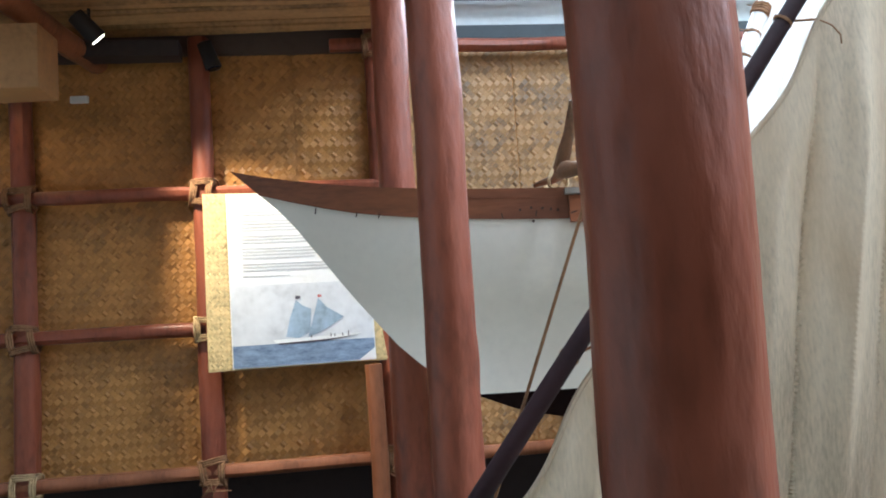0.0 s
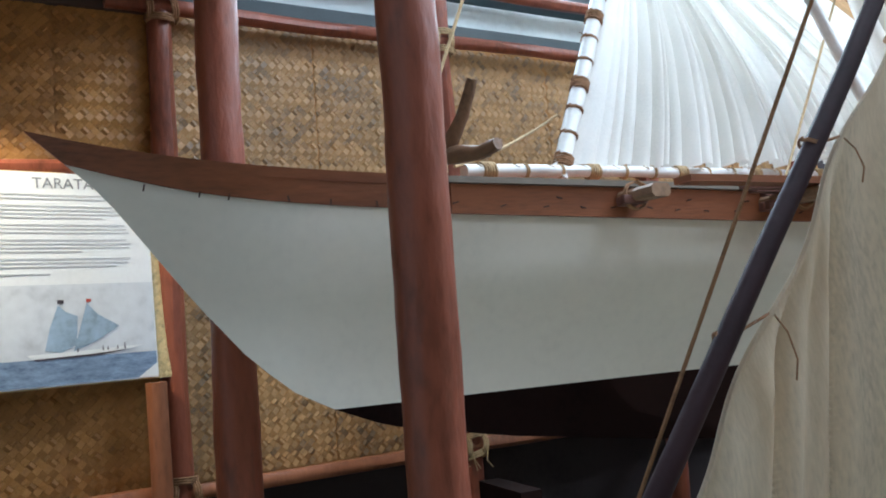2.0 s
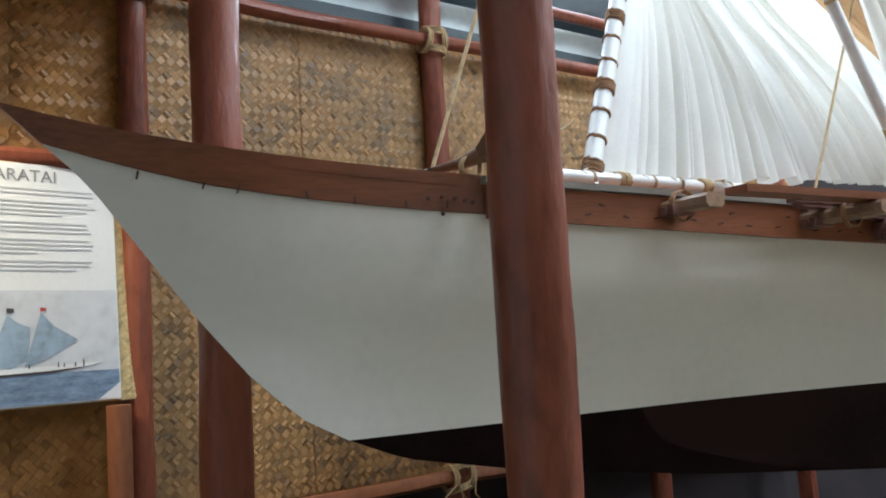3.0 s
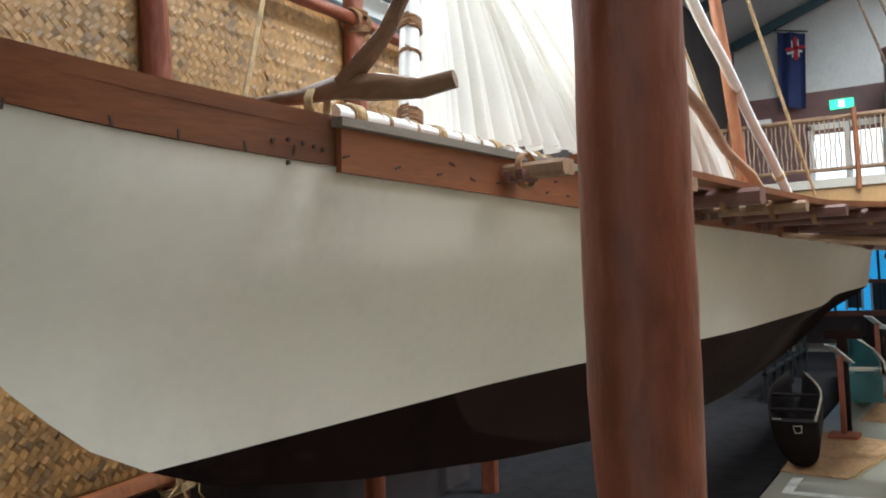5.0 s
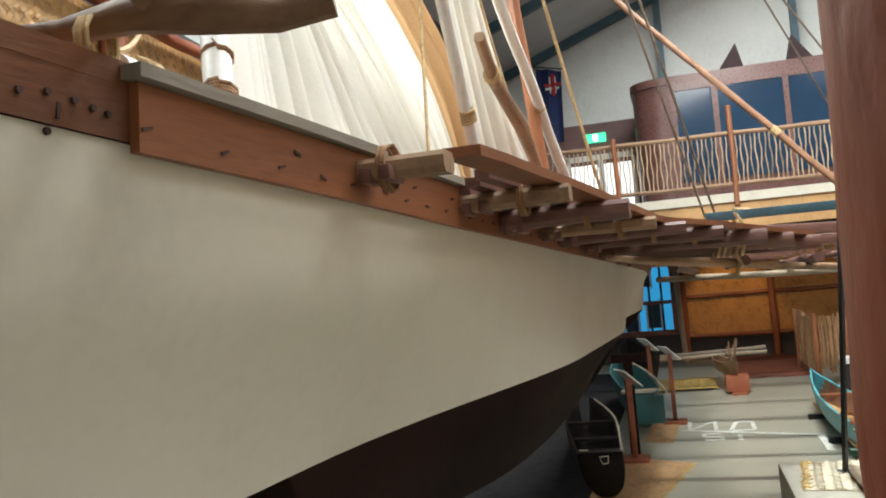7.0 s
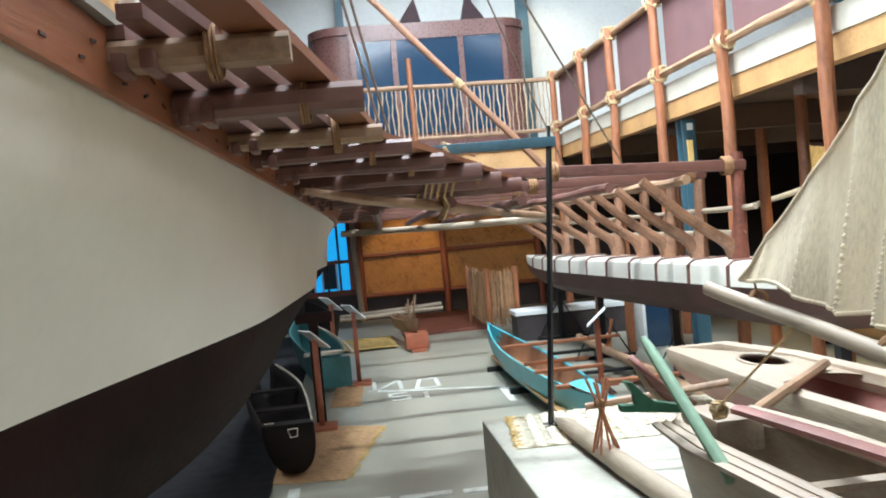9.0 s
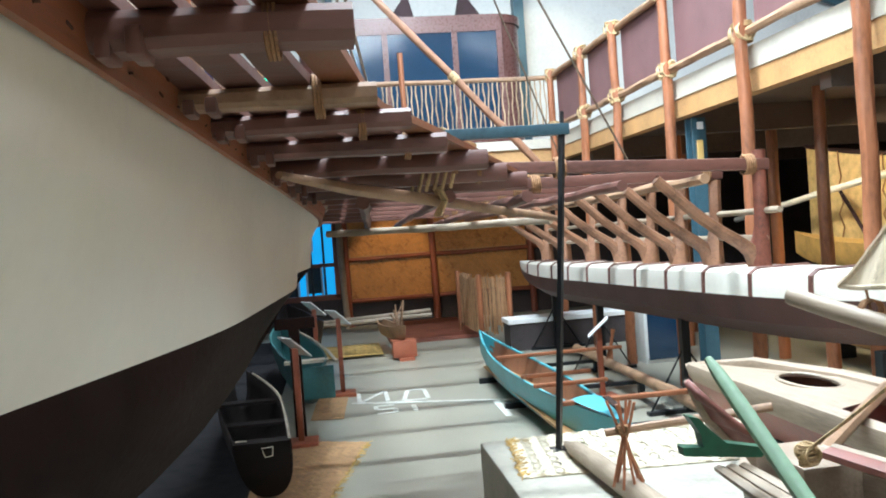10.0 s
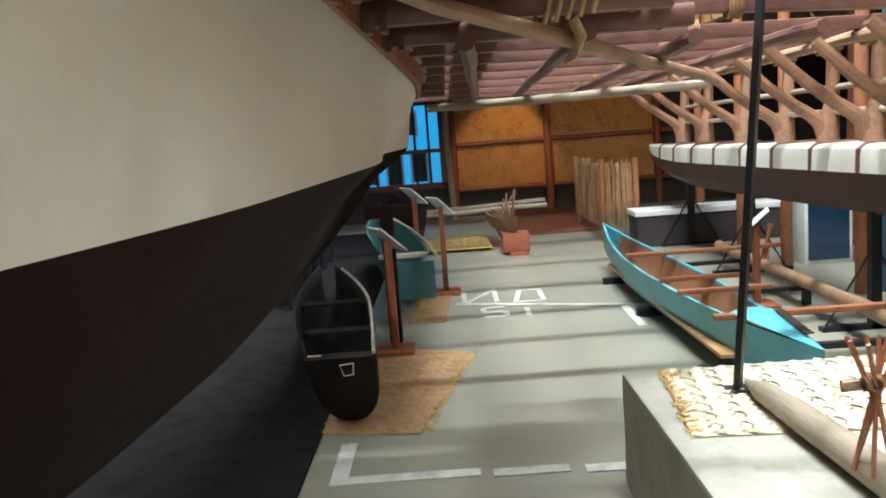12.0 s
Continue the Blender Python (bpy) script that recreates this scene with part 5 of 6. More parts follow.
part("wall", boxes(((17.4, 2.5, -0.3), (17.6, 8.5, 3.2))), material("glowing_blue_boards", (0.04, 0.4, 0.8), 0.6, vary=0.06, scale=2, fine=30, bump=0.03, emit=0.75), bw)
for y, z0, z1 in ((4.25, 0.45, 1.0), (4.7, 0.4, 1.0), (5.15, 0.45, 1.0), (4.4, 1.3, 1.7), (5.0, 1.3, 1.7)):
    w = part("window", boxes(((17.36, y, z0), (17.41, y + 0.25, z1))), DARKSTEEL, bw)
    part("frame", boxes(((17.34, y - 0.04, z0 - 0.04), (17.37, y, z1 + 0.04))), PAPER, w)
    part("frame", boxes(((17.34, y + 0.25, z0 - 0.04), (17.37, y + 0.29, z1 + 0.04))), PAPER, w)
structure("ground_outside", boxes(((X_END + 0.25, -20, -0.25), (60, 30, -0.05))), CONCRETE, "pale paving outside the window")

# ---------------------------------------------------------------- floor markings and mats
FM = bmesh.new()
for lo, hi in (((5.16, 3.85, 0.002), (5.23, 4.45, 0.006)), ((5.14, 3.5, 0.002), (5.21, 3.8, 0.006)), ((5.12, 3.1, 0.002), (5.19, 3.44, 0.006)), ((5.23, 4.38, 0.002), (5.6, 4.45, 0.006))):
    box(FM, lo, hi)
solo("floor_line", FM, FLOORPAINT, "worn white painted line on the concrete floor", "floor marking", smooth=False)


def floor_stroke(bm, x0, y0, x1, y1, w=0.03):
    a, b = Vector((x0, y0, 0.004)), Vector((x1, y1, 0.004))
    d = b - a
    box(bm, (0, -w, -0.002), (d.length, w, 0.002), Matrix.Translation(a) @ Matrix.Rotation(math.atan2(d.y, d.x), 4, "Z"))
    return bm


solo("floor_line", floor_stroke(bmesh.new(), 8.45, 3.9, 7.9, 2.38), FLOORPAINT, "worn white painted line across the floor", "floor marking", smooth=False)
solo("floor_line", floor_stroke(bmesh.new(), 7.98, 2.69, 7.35, 2.70), FLOORPAINT, "short worn white painted floor stroke", "floor marking", smooth=False)


def glyph(strokes, x, y, sx, sy):
    bm = bmesh.new()
    for x0, y0, x1, y1 in strokes:
        floor_stroke(bm, x + x0 * sx, y + y0 * sy, x + x1 * sx, y + y1 * sy, 0.02)
    solo("floor_letter", bm, FLOORPAINT, "worn white letter strokes painted on the floor", "floor marking", "floor letters", smooth=False)


glyph([(0, 0, 1, 0), (1, 0, 0, 1), (0, 1, 1, 1)], 8.42, 3.58, 0.5, 0.25)
glyph([(0, 0, 1, 0), (0, 0, 0, 1), (1, 0, 1, 0.7), (0, 1, 1, 0.7)], 8.36, 3.22, 0.45, 0.22)
glyph([(0, 0, 0, 1), (0.5, 0, 0.5, 1), (1, 0, 1, 1), (0, 0, 0.5, 0), (0.5, 1, 1, 1)], 7.92, 3.54, 0.3, 0.16)
glyph([(0, 0.5, 1, 0.5)], 7.88, 3.3, 0.26, 0.16)


def floor_mat(name, corners, cell, mat, label, z=0.004, thick=0.004, fringe=None, kind_cat="mat"):
    a, b, c, d = [Vector((*p, 0)) for p in corners]
    w, h = (b - a).length, (d - a).length
    ob = thing(name, tuple(a), label, kind_cat)

    def to(x, y, t):
        u, v = x / w, y / h
        p = a.lerp(b, u).lerp(d.lerp(c, u), v)
        return Vector((p.x, p.y, z + 0.004 + t))
    part("plaiting", weave(bmesh.new(), to, w, h, cell, rnd, thick), mat, ob, "", smooth=False)["kind"] = "stuff"
    bm = bmesh.new()
    lo = [bm.verts.new(Vector((p.x, p.y, z))) for p in (a, b, c, d)]
    hi = [bm.verts.new(Vector((p.x, p.y, z + 0.004))) for p in (a, b, c, d)]
    bm.faces.new(hi)
    for i in range(4):
        bm.faces.new((lo[i], lo[(i + 1) % 4], hi[(i + 1) % 4], hi[i]))
    part("base", bm, mat, ob, "", smooth=False)
    if fringe:
        p, q = Vector((*corners[fringe[0]], z)), Vector((*corners[fringe[1]], z))
        bm = bmesh.new()
        rr = random.Random(3)
        for i in range(170):
            s = p.lerp(q, rr.random())
            rope(bm, [s + Vector((0, 0, 0.006)), s + Vector((rr.uniform(-.03, .03), rr.uniform(-.05, .02), rr.uniform(0.0, .02)))], 0.0022, n=3, seg=4)
        part("fringe", bm, MAT_YELLOW, ob)["kind"] = "stuff"
    return ob


floor_mat("floor_mat", [(5.66, 4.1), (5.75, 4.6), (7.3, 4.5), (6.98, 3.82)], 0.03, MAT_TAN, "tan plaited floor mat with a frayed edge", fringe=(0, 3))
floor_mat("floor_mat", [(7.85, 3.98), (7.9, 4.25), (8.95, 4.2), (8.9, 3.92)], 0.03, MAT_TAN, "narrow tan plaited mat on the floor")
floor_mat("floor_mat", [(11.2, 3.45), (11.2, 4.3), (12.3, 4.3), (12.3, 3.45)], 0.04, MAT_YELLOW, "straw-yellow plaited mat on the floor", z=0.03, fringe=(0, 1))
solo("low_stage", boxes(((12.2, 2.05, 0.0), (14.7, 3.3, 0.05)), bevel=0.004), REDB, "low red-brown boarded stage on the floor", "stage")

# black sheet laid on the concrete to stand for the great hull's shade
solo("hull_shade_sheet", boxes(((-2.6, 4.56, 0.0), (13.6, Y_NORTH - 0.01, 0.012))), material("hull_shade_black", (0.02, 0.019, 0.02), 0.95, vary=0.2, scale=8, fine=150, bump=0.3, spec=0.1), "black floor sheet painting in the shade under the white boat", "carpet", smooth=False)

# ---------------------------------------------------------------- plinth and what lies on it
PZ = 0.45
plinth = thing("plinth", (3.3, 2.1, 0), "low grey painted display plinth with worn edges", "plinth")
bm = boxes(((1.7, 0.9, 0.022), (4.93, 3.33, PZ)), bevel=0.014)
bmesh.ops.subdivide_edges(bm, edges=[e for e in bm.edges if e.calc_length() > 0.3], cuts=40, use_grid_fill=True)
for v in bm.verts:
    if v.co.y > 3.3 or v.co.x > 4.9:
        v.co += Vector((0.004, 0.004, 0.003)) * noise.noise(v.co * 6)
part("body", bm, PLINTH, plinth)
part("toe_board", boxes(((1.73, 0.93, 0.0), (4.9, 3.3, 0.022))), DARKWALL, plinth)
floor_mat("plaited_mat", [(4.27, 3.27), (4.9, 3.2), (4.9, 1.15), (4.12, 1.2)], 0.03, MAT_WHITE, "pale plaited mat with a frayed edge on the plinth", z=PZ + 0.001, thick=0.007, fringe=(0, 1))
bp = thing("steel_frame", (4.63, 3.02, PZ), "black steel prop frame holding up the platform", "frame")
part("post", tube(bmesh.new(), [(4.63, 3.02, PZ), (4.605, 2.91, 1.9)], 0.0155, 4), STEEL, bp)
part("top_bar", boxes(((4.585, 2.88, 1.865), (4.625, 3.6, 1.915)), bevel=0.004), BLUESTEEL, bp)
part("pin", tube(bmesh.new(), [(4.605, 2.91, 1.9), (4.605, 2.905, 1.97)], 0.009, 6), STEEL, bp)
part("foot", boxes(((4.59, 2.97, PZ), (4.67, 3.055, PZ + 0.012))), STEEL, bp)

# outrigger pole of the sailing canoe, lying on the plinth
og = thing("canoe_outrigger", (4.0, 2.95, PZ), "pale pointed outrigger log with crossed stick pegs", "outrigger")
part("float_log", tube(bmesh.new(), [(4.63, 2.99, 0.485), (4.5, 2.985, 0.49), (4.25, 2.975, 0.497), (3.7, 2.95, 0.5), (3.0, 2.9, 0.5), (2.2, 2.86, 0.5)], [0.008, 0.032, 0.042, 0.047, 0.047, 0.045], 12, 0.12, 4), PALEWOOD, og)
for i, (dx, dy, tx, ty) in enumerate(((-.05, .04, .03, -.03), (.05, .03, -.03, -.04), (-.04, -.04, .04, .04), (.05, -.05, -.04, .03), (0, .06, .01, -.04), (.02, -.06, 0, .05), (-.06, 0, .03, 0))):
    part("stick", tube(bmesh.new(), along((3.84 + dx, 2.97 + dy, 0.52), (3.85 + tx, 2.98 + ty, 0.82), 4), 0.0055, 6, 0.2, i), ORANGE_LOG, og)
bm = bmesh.new()
lashing(bm, (3.85, 2.98, 0.72), 0.012, 4, 0.004, axes=((1, 0, 0), (0, 1, 0)))
part("lashing", bm, ROPE_DARK, og)
part("boom", log(bmesh.new(), (3.88, 3.04, 0.7), (3.78, 2.4, 0.77), 0.015, 0.017, seed=210, seg=8), TIMBER, og)
og2 = solo("thwart_pole", log(bmesh.new(), (2.75, 2.95, 0.84), (3.6, 2.12, 0.84), 0.018, 0.022, seed=211, seg=8), TIMBER, "slim pole between the two canoes", "pole")

# sailing canoe with pale plank sides and forked prow
sc = thing("sailing_canoe", (2.0, 3.0, PZ), "narrow pale plank sailing canoe with open hull", "canoe")
bm = bmesh.new()
canoe_shell(bm, (2.84, 3.03), (0.75, 2.8), 0.19, 0.42, 0.9, rise=0.0, rise2=0.1, full=5.0, keel_pow=1.6, thick=0.03)
part("hull", bm, PALEWOOD, sc)
for sg in (1, -1):
    for off in (0.19, 0.155, 0.12):
        part("gunwale_strip", tube(bmesh.new(), [(2.72 - 0.06 * (sg > 0), 3.02 + sg * off * 0.8, 0.925), (2.4, 2.99 + sg * off, 0.92), (1.9, 2.94 + sg * off, 0.915), (1.2, 2.86 + sg * off, 0.92)], [0.013, 0.017, 0.017, 0.015], 6, 0.1, off * 9, flat=0.6), PALEWOOD, sc)
part("thwart", boxes(((2.1, 2.83, 0.885), (2.14, 3.1, 0.9))), PALEWOOD, sc)
part("bow_block", box(bmesh.new(), (2.52, 2.93, 0.86), (2.72, 3.06, 0.95), pose(0, 0, 0), 0.012), PALEWOOD, sc)
part("centre_plank", tube(bmesh.new(), along((2.52, 3.0, 0.975), (1.2, 2.78, 0.97), 8), 0.026, 6, 0.05, flat=0.5), REDWOOD, sc, "dark red plank along the middle")
STEM_LINE = [(2.72, 3.207, 1.108), (2.72, 3.19, 1.072), (2.72, 3.164, 1.022), (2.72, 3.106, 0.954)]
CHEEK_LINE = [(2.66, 3.232, 1.114), (2.66, 3.18, 1.066), (2.66, 3.121, 1.014), (2.66, 3.053, 0.967)]
part("prow_horn", tube(bmesh.new(), STEM_LINE, [0.006, 0.011, 0.013, 0.014], 8, 0.1, 2), PALEWOOD, sc, "pale curved stem of the prow")
bm = cloth(bmesh.new(), 3, 1, lambda u, v: Vector(STEM_LINE[round(u * 3)]).lerp(Vector(CHEEK_LINE[round(u * 3)]), v))
cheek = part("prow_cheek", bm, REDWOOD, sc, "maroon inner face of the prow")
thick = cheek.modifiers.new("thick", "SOLIDIFY")
thick.thickness, thick.offset = 0.012, 0
# flat green forked board across the bow
bm = bmesh.new()
face = bm.faces.new([bm.verts.new((2.5, y, z)) for y, z in [(3.316, 1.024), (3.274, 1.02), (3.278, 1.047), (3.301, 1.084), (3.28, 1.078), (3.255, 1.051), (3.226, 1.024), (3.184, 1.015), (3.139, 1.005), (3.157, 0.989), (3.236, 0.998), (3.313, 1.007)]])
ext = bmesh.ops.extrude_face_region(bm, geom=[face])
bmesh.ops.translate(bm, vec=(0.03, 0, 0), verts=[v for v in ext["geom"] if isinstance(v, bmesh.types.BMVert)])
bmesh.ops.recalc_face_normals(bm, faces=bm.faces)
part("prow_fork", bm, DARKGREEN, sc, "dark green forked prow board", smooth=False)
part("stand", boxes(((1.0, 2.76, 0.0), (1.06, 2.92, 0.56))), STEEL, sc)
part("stand", boxes(((2.3, 2.9, PZ), (2.36, 3.06, 0.54))), STEEL, sc)
solo("green_pole", tube(bmesh.new(), along((2.6, 3.208, 1.173), (2.24, 3.158, 0.892), 12), [0.009, 0.0145, 0.016] + [0.017] * 9, 10, 0.1, 3), GREENP, "green painted pole leaning in the canoe", "pole")
bm = bmesh.new()
rope(bm, [(2.49, 3.06, 1.0), (2.2, 2.99, 1.24)], 0.0035, sag=0.005)
lashing(bm, (2.5, 3.06, 0.985), 0.013, 6, 0.0035)
solo("canoe_lashing", bm, ROPE, "coir rope tied from canoe to boom", "rope")

# the canvas lateen sail
TACK, PEAK, CLEW = Vector((0.0, 2.95, 1.0)), Vector((1.32, 2.95, 2.74)), Vector((2.46, 3.0, 1.285))
spar("lateen_yard", TACK - (PEAK - TACK) * 0.02, PEAK + (PEAK - TACK) * 0.25, 0.0175, 0.015, SPAR_DARK, "dark stained yard of the canvas sail", 0, ROPE, 12)
spar("lateen_boom", TACK - Vector((0.02, 0, 0.0)), CLEW + Vector((0.13, 0.02, 0.0)), 0.019, 0.019, PALEWOOD, "pale peeled boom under the canvas sail", 0, ROPE, 13)


def canvas_fn(u, v):
    a = (TACK + Vector((0.1, 0.0, 0.06))).lerp(PEAK + Vector((0.04, 0, -0.04)), v)
    b = (TACK + Vector((0.1, 0.0, 0.06))).lerp(CLEW + Vector((0, 0, 0.03)), v)
    p = a.lerp(b, u)
    w = v * math.sin(math.pi * u)
    lace = 0.03 * (1 - u) ** 6 * (1 - math.cos(v * 2 * math.pi * 5)) * 0.5
    foot = 0.028 * u ** 6 * (1 - math.cos(v * 2 * math.pi * 6)) * 0.5
    t = p.x - 0.16 * (p.z - 1.0)
    q = 38 * t + 6 * noise.noise(Vector((t * 2.5, p.z * 0.35, 1)))
    deep = 0.75 + 0.9 * noise.noise(Vector((t * 4, p.z * 0.6, 7)))
    ridge = (1 - abs(math.sin(q / 2))) ** 2
    fine = noise.noise(Vector((t * 26, p.z * 1.6, 4))) + 0.5 * noise.noise(Vector((t * 60, p.z * 3.5, 8)))
    folds = deep * (0.075 * ridge + 0.012 * math.sin(2.1 * q + 2)) + 0.03 * math.sin(15 * t) + 0.012 * fine + 0.02 * noise.noise(Vector((t * 5, p.z * 0.7, 0)))
    return p + Vector((lace - 0.06 * v * math.sin(math.pi * u), -0.1 * w + folds * min(1, 2.6 * v) * min(1, 7 * u) * (1 - 0.85 * v ** 6), foot - 0.07 * w))


cv = thing("canvas_sail", tuple(CLEW), "stained grey-tan canvas sail hanging in soft folds", "sail")
part("cloth", cloth(bmesh.new(), 200, 240, canvas_fn), CANVAS, cv)
part("leech_hem", tube(bmesh.new(), [canvas_fn(k / 120, 1.0) for k in range(121)], 0.006, 6), CANVAS, cv)
part("luff_hem", tube(bmesh.new(), [canvas_fn(0.0, k / 120) for k in range(1, 121)], 0.005, 6), CANVAS, cv)
part("foot_hem", tube(bmesh.new(), [canvas_fn(1.0, k / 120) for k in range(1, 121)], 0.005, 6), CANVAS, cv)
bm = bmesh.new()
rr = random.Random(9)
for i in range(6):
    v = (i + 0.5) / 6
    p = TACK.lerp(PEAK, v)
    q = canvas_fn(0.0, v)
    rope(bm, [p, q], 0.0025, n=4, seg=4)
    coil(bm, p, PEAK - TACK, 0.0165, 2, 0.0018, i)
    d = q + Vector((rr.uniform(0.01, .03), -0.02, -rr.uniform(.05, .11)))
    rope(bm, [q, q.lerp(d, 0.3) + Vector((0.008, -0.008, 0)), q.lerp(d, 0.7) + Vector((0.006, -0.01, 0)), d], 0.0014, n=4, seg=4)
for i in range(5):
    v = (i + 1) / 5.2
    p = TACK.lerp(CLEW, v)
    rope(bm, [p, canvas_fn(1.0, v)], 0.003, n=4, seg=4)
    coil(bm, p, CLEW - TACK, 0.019, 3, 0.003, i)
solo("sail_lacing", bm, ROPE_DARK, "thin brown lacing of the canvas sail", "cord", kind="stuff")
solo("stay_line", rope(bmesh.new(), [(0.107, 3.097, 0.94), (0.602, 2.677, 2.4), (0.945, 2.385, 3.41)], 0.0032), ROPE_DARK, "dark thin stay beside the canvas sail", "rope")

# maroon dugout beside it
dc = thing("dugout_canoe", (3.6, 2.05, PZ), "faded maroon and pale dugout with an open cockpit", "canoe")
bm = bmesh.new()
canoe_shell(bm, (5.02, 2.22), (1.9, 2.16), 0.22, 0.2, 0.74, rise=-0.05, rise2=0.04, full=2.8, keel_pow=1.9, thick=0.03)
part("hull", bm, REDWOOD, dc)
for sg in (1, -1):
    part("washboard", tube(bmesh.new(), [(5.0, 2.22, 0.70), (4.6, 2.21 + sg * 0.14, 0.745), (4.0, 2.2 + sg * 0.2, 0.765), (3.2, 2.19 + sg * 0.22, 0.77), (2.4, 2.17 + sg * 0.18, 0.78)], [0.02, 0.04, 0.045, 0.045, 0.04], 8, 0.1, 2, flat=1.2), PALEWOOD, dc, "pale weathered washboard")
def deck_top(u, v):
    return Vector((5.01 - 1.5 * u, 2.22 - 0.018 * u + (v - 0.5) * (0.03 + 0.41 * min(1, u * 1.5) ** 0.7), 0.715 + 0.07 * min(1, u * 1.5) + 0.03 * math.sin(math.pi * v) * u ** 0.5))


HATCH = Vector((3.93, 2.21, 0))
bm = cloth(bmesh.new(), 60, 24, deck_top)
bmesh.ops.delete(bm, geom=[f for f in bm.faces if ((f.calc_center_median().x - HATCH.x) / 0.17) ** 2 + ((f.calc_center_median().y - HATCH.y) / 0.085) ** 2 < 1], context="FACES")
part("foredeck", bm, PALEWOOD, dc, "bleached foredeck with an oval hatch")
part("hatch_rim", tube(bmesh.new(), [(HATCH.x + 0.172 * math.cos(k * math.pi / 12), HATCH.y + 0.088 * math.sin(k * math.pi / 12), 0.805) for k in range(25)], 0.01, 6, 0.2, 4), PALEWOOD, dc)
part("stand", boxes(((4.2, 2.1, PZ), (4.26, 2.34, 0.57))), STEEL, dc)
part("stand", boxes(((2.8, 2.06, PZ), (2.86, 2.3, 0.56))), STEEL, dc)

# turquoise canoe on the floor
tc = thing("turquoise_canoe", (7.3, 2.45, 0), "turquoise painted outrigger canoe with bare wooden thwarts", "canoe")
bm = bmesh.new()
canoe_shell(bm, (5.35, 2.42), (9.6, 2.52), 0.18, 0.29, 0.32, rise=0.03, rise2=0.1, full=2.1, keel_pow=2.4, thick=0.02)
part("hull", bm, TURQ, tc)
bm = bmesh.new()
canoe_shell(bm, (5.45, 2.422), (9.5, 2.518), 0.152, 0.25, 0.31, rise=0.02, rise2=0.08, full=2.1, keel_pow=2.4, inner=False)
part("lining", bm, STRUT, tc, "bare brown wood inside")
part("floor_inside", boxes(((6.1, 2.35, 0.12), (9.0, 2.6, 0.14))), TAN, tc, "bare tan wood inside")
bm = cloth(bmesh.new(), 8, 6, lambda u, v: Vector((5.36 + 0.75 * u, 2.42 + 0.018 * u + (v - 0.5) * (0.01 + 0.26 * u - 0.045 * u * u), 0.352 + 0.02 * math.sin(math.pi * v) * u)))
part("foredeck", bm, TURQ, tc)
bm = bmesh.new()
for i in range(12):
    box(bm, (-0.012, -0.022, 0), (0.012, 0.022, 0.006), pose(5.56 + i * 0.04, 2.395 - i * 0.0045, 0.368, 0, 0, 20))
part("stud", bm, NAIL, tc, "dark painted marks")
for x, w in ((6.05, 0.05), (6.7, 0.03), (7.1, 0.03), (8.1, 0.04)):
    part("thwart", box(bmesh.new(), (x, 2.64, 0.325), (x + w, 1.5 if w > 0.035 else 2.1, 0.355), None, 0.008), ORANGE_LOG, tc)
part("outrigger", log(bmesh.new(), (5.5, 1.65, 0.2), (9.2, 1.6, 0.2), 0.045, 0.04, seed=220), TIMBER, tc)
bm = bmesh.new()
for x in (6.06, 8.1):
    for k in range(5):
        tube(bm, along((x + 0.02 * k, 1.6 + 0.02 * (k % 3), 0.22), (x + 0.05 - 0.02 * k, 1.57, 0.5), 3), 0.007, 5)
part("pegs", bm, ORANGE_LOG, tc)["kind"] = "stuff"
for x in (6.2, 7.6, 8.8):
    solo("canoe_trestle", boxes(((x, 2.28, 0.0), (x + 0.05, 2.68, 0.05)), ((x, 1.5, 0.1), (x + 0.05, 2.26, 0.13)), ((x, 1.5, 0.0), (x + 0.05, 1.55, 0.1))), STEEL, "black steel trestle under the canoe", "trestle", "canoe trestles", smooth=False)


def sign_stand(x, y, z, turn, label, base_mat=REDBLOCK):
    ob = thing("sign_stand", (x, y, 0), label, "sign stand", "sign stands")
    part("base", boxes(((x - 0.12, y - 0.12, 0), (x + 0.12, y + 0.12, 0.035)), bevel=0.006), base_mat, ob)
    part("pole", boxes(((x - 0.022, y - 0.022, 0.03), (x + 0.022, y + 0.022, z - 0.01)), bevel=0.004), RED, ob)
    m = pose(x, y, z, 0, 0, turn) @ pose(0, 0, 0, 0, 42)
    part("plate", boxes(((-0.11, -0.1, -0.005), (0.11, 0.1, 0.005)), m=m), PAPER, ob, "tilted white caption plate")
    bm = bmesh.new()
    for i in range(6):
        box(bm, (-0.085 + 0.03 * i, -0.08, 0.0052), (-0.077 + 0.03 * i, 0.08, 0.0062), m)
    part("caption_lines", bm, INK_SOFT, ob)
    return ob


sign_stand(7.114, 4.29, 0.72, -60, "caption stand on a red post beside old boats")
sign_stand(8.9, 3.97, 0.74, -60, "caption stand on a red post")
sign_stand(9.4, 4.2, 0.8, -60, "caption stand on a red post near the wall")
sign_stand(7.62, 1.86, 0.6, 72, "caption stand on a red post beside the turquoise canoe")

# old boats in the shade of the great hull
ob1 = thing("old_boat", (6.0, 4.5, 0), "dark weathered dinghy with a flat stern and worn pale rim", "boat")


def dinghy(u, v):
    # u from the flat stern to the stem, v across from rim to rim
    a = (v - 0.5) * math.pi
    half = 0.15 + 0.06 * math.sin(min(1, u * 1.6) * math.pi / 2) - 0.2 * max(0, u - 0.45) ** 1.6 * 2.0
    deep = abs(math.cos(a)) ** 0.75
    return Vector((5.56 + 0.28 * deep * (1 - u) + 2.3 * u, 4.42 + 0.36 * u + max(half, 0.01) * math.copysign(abs(math.sin(a)) ** 0.75, a), 0.42 + 0.05 * u - (0.38 - 0.1 * u ** 4) * deep))


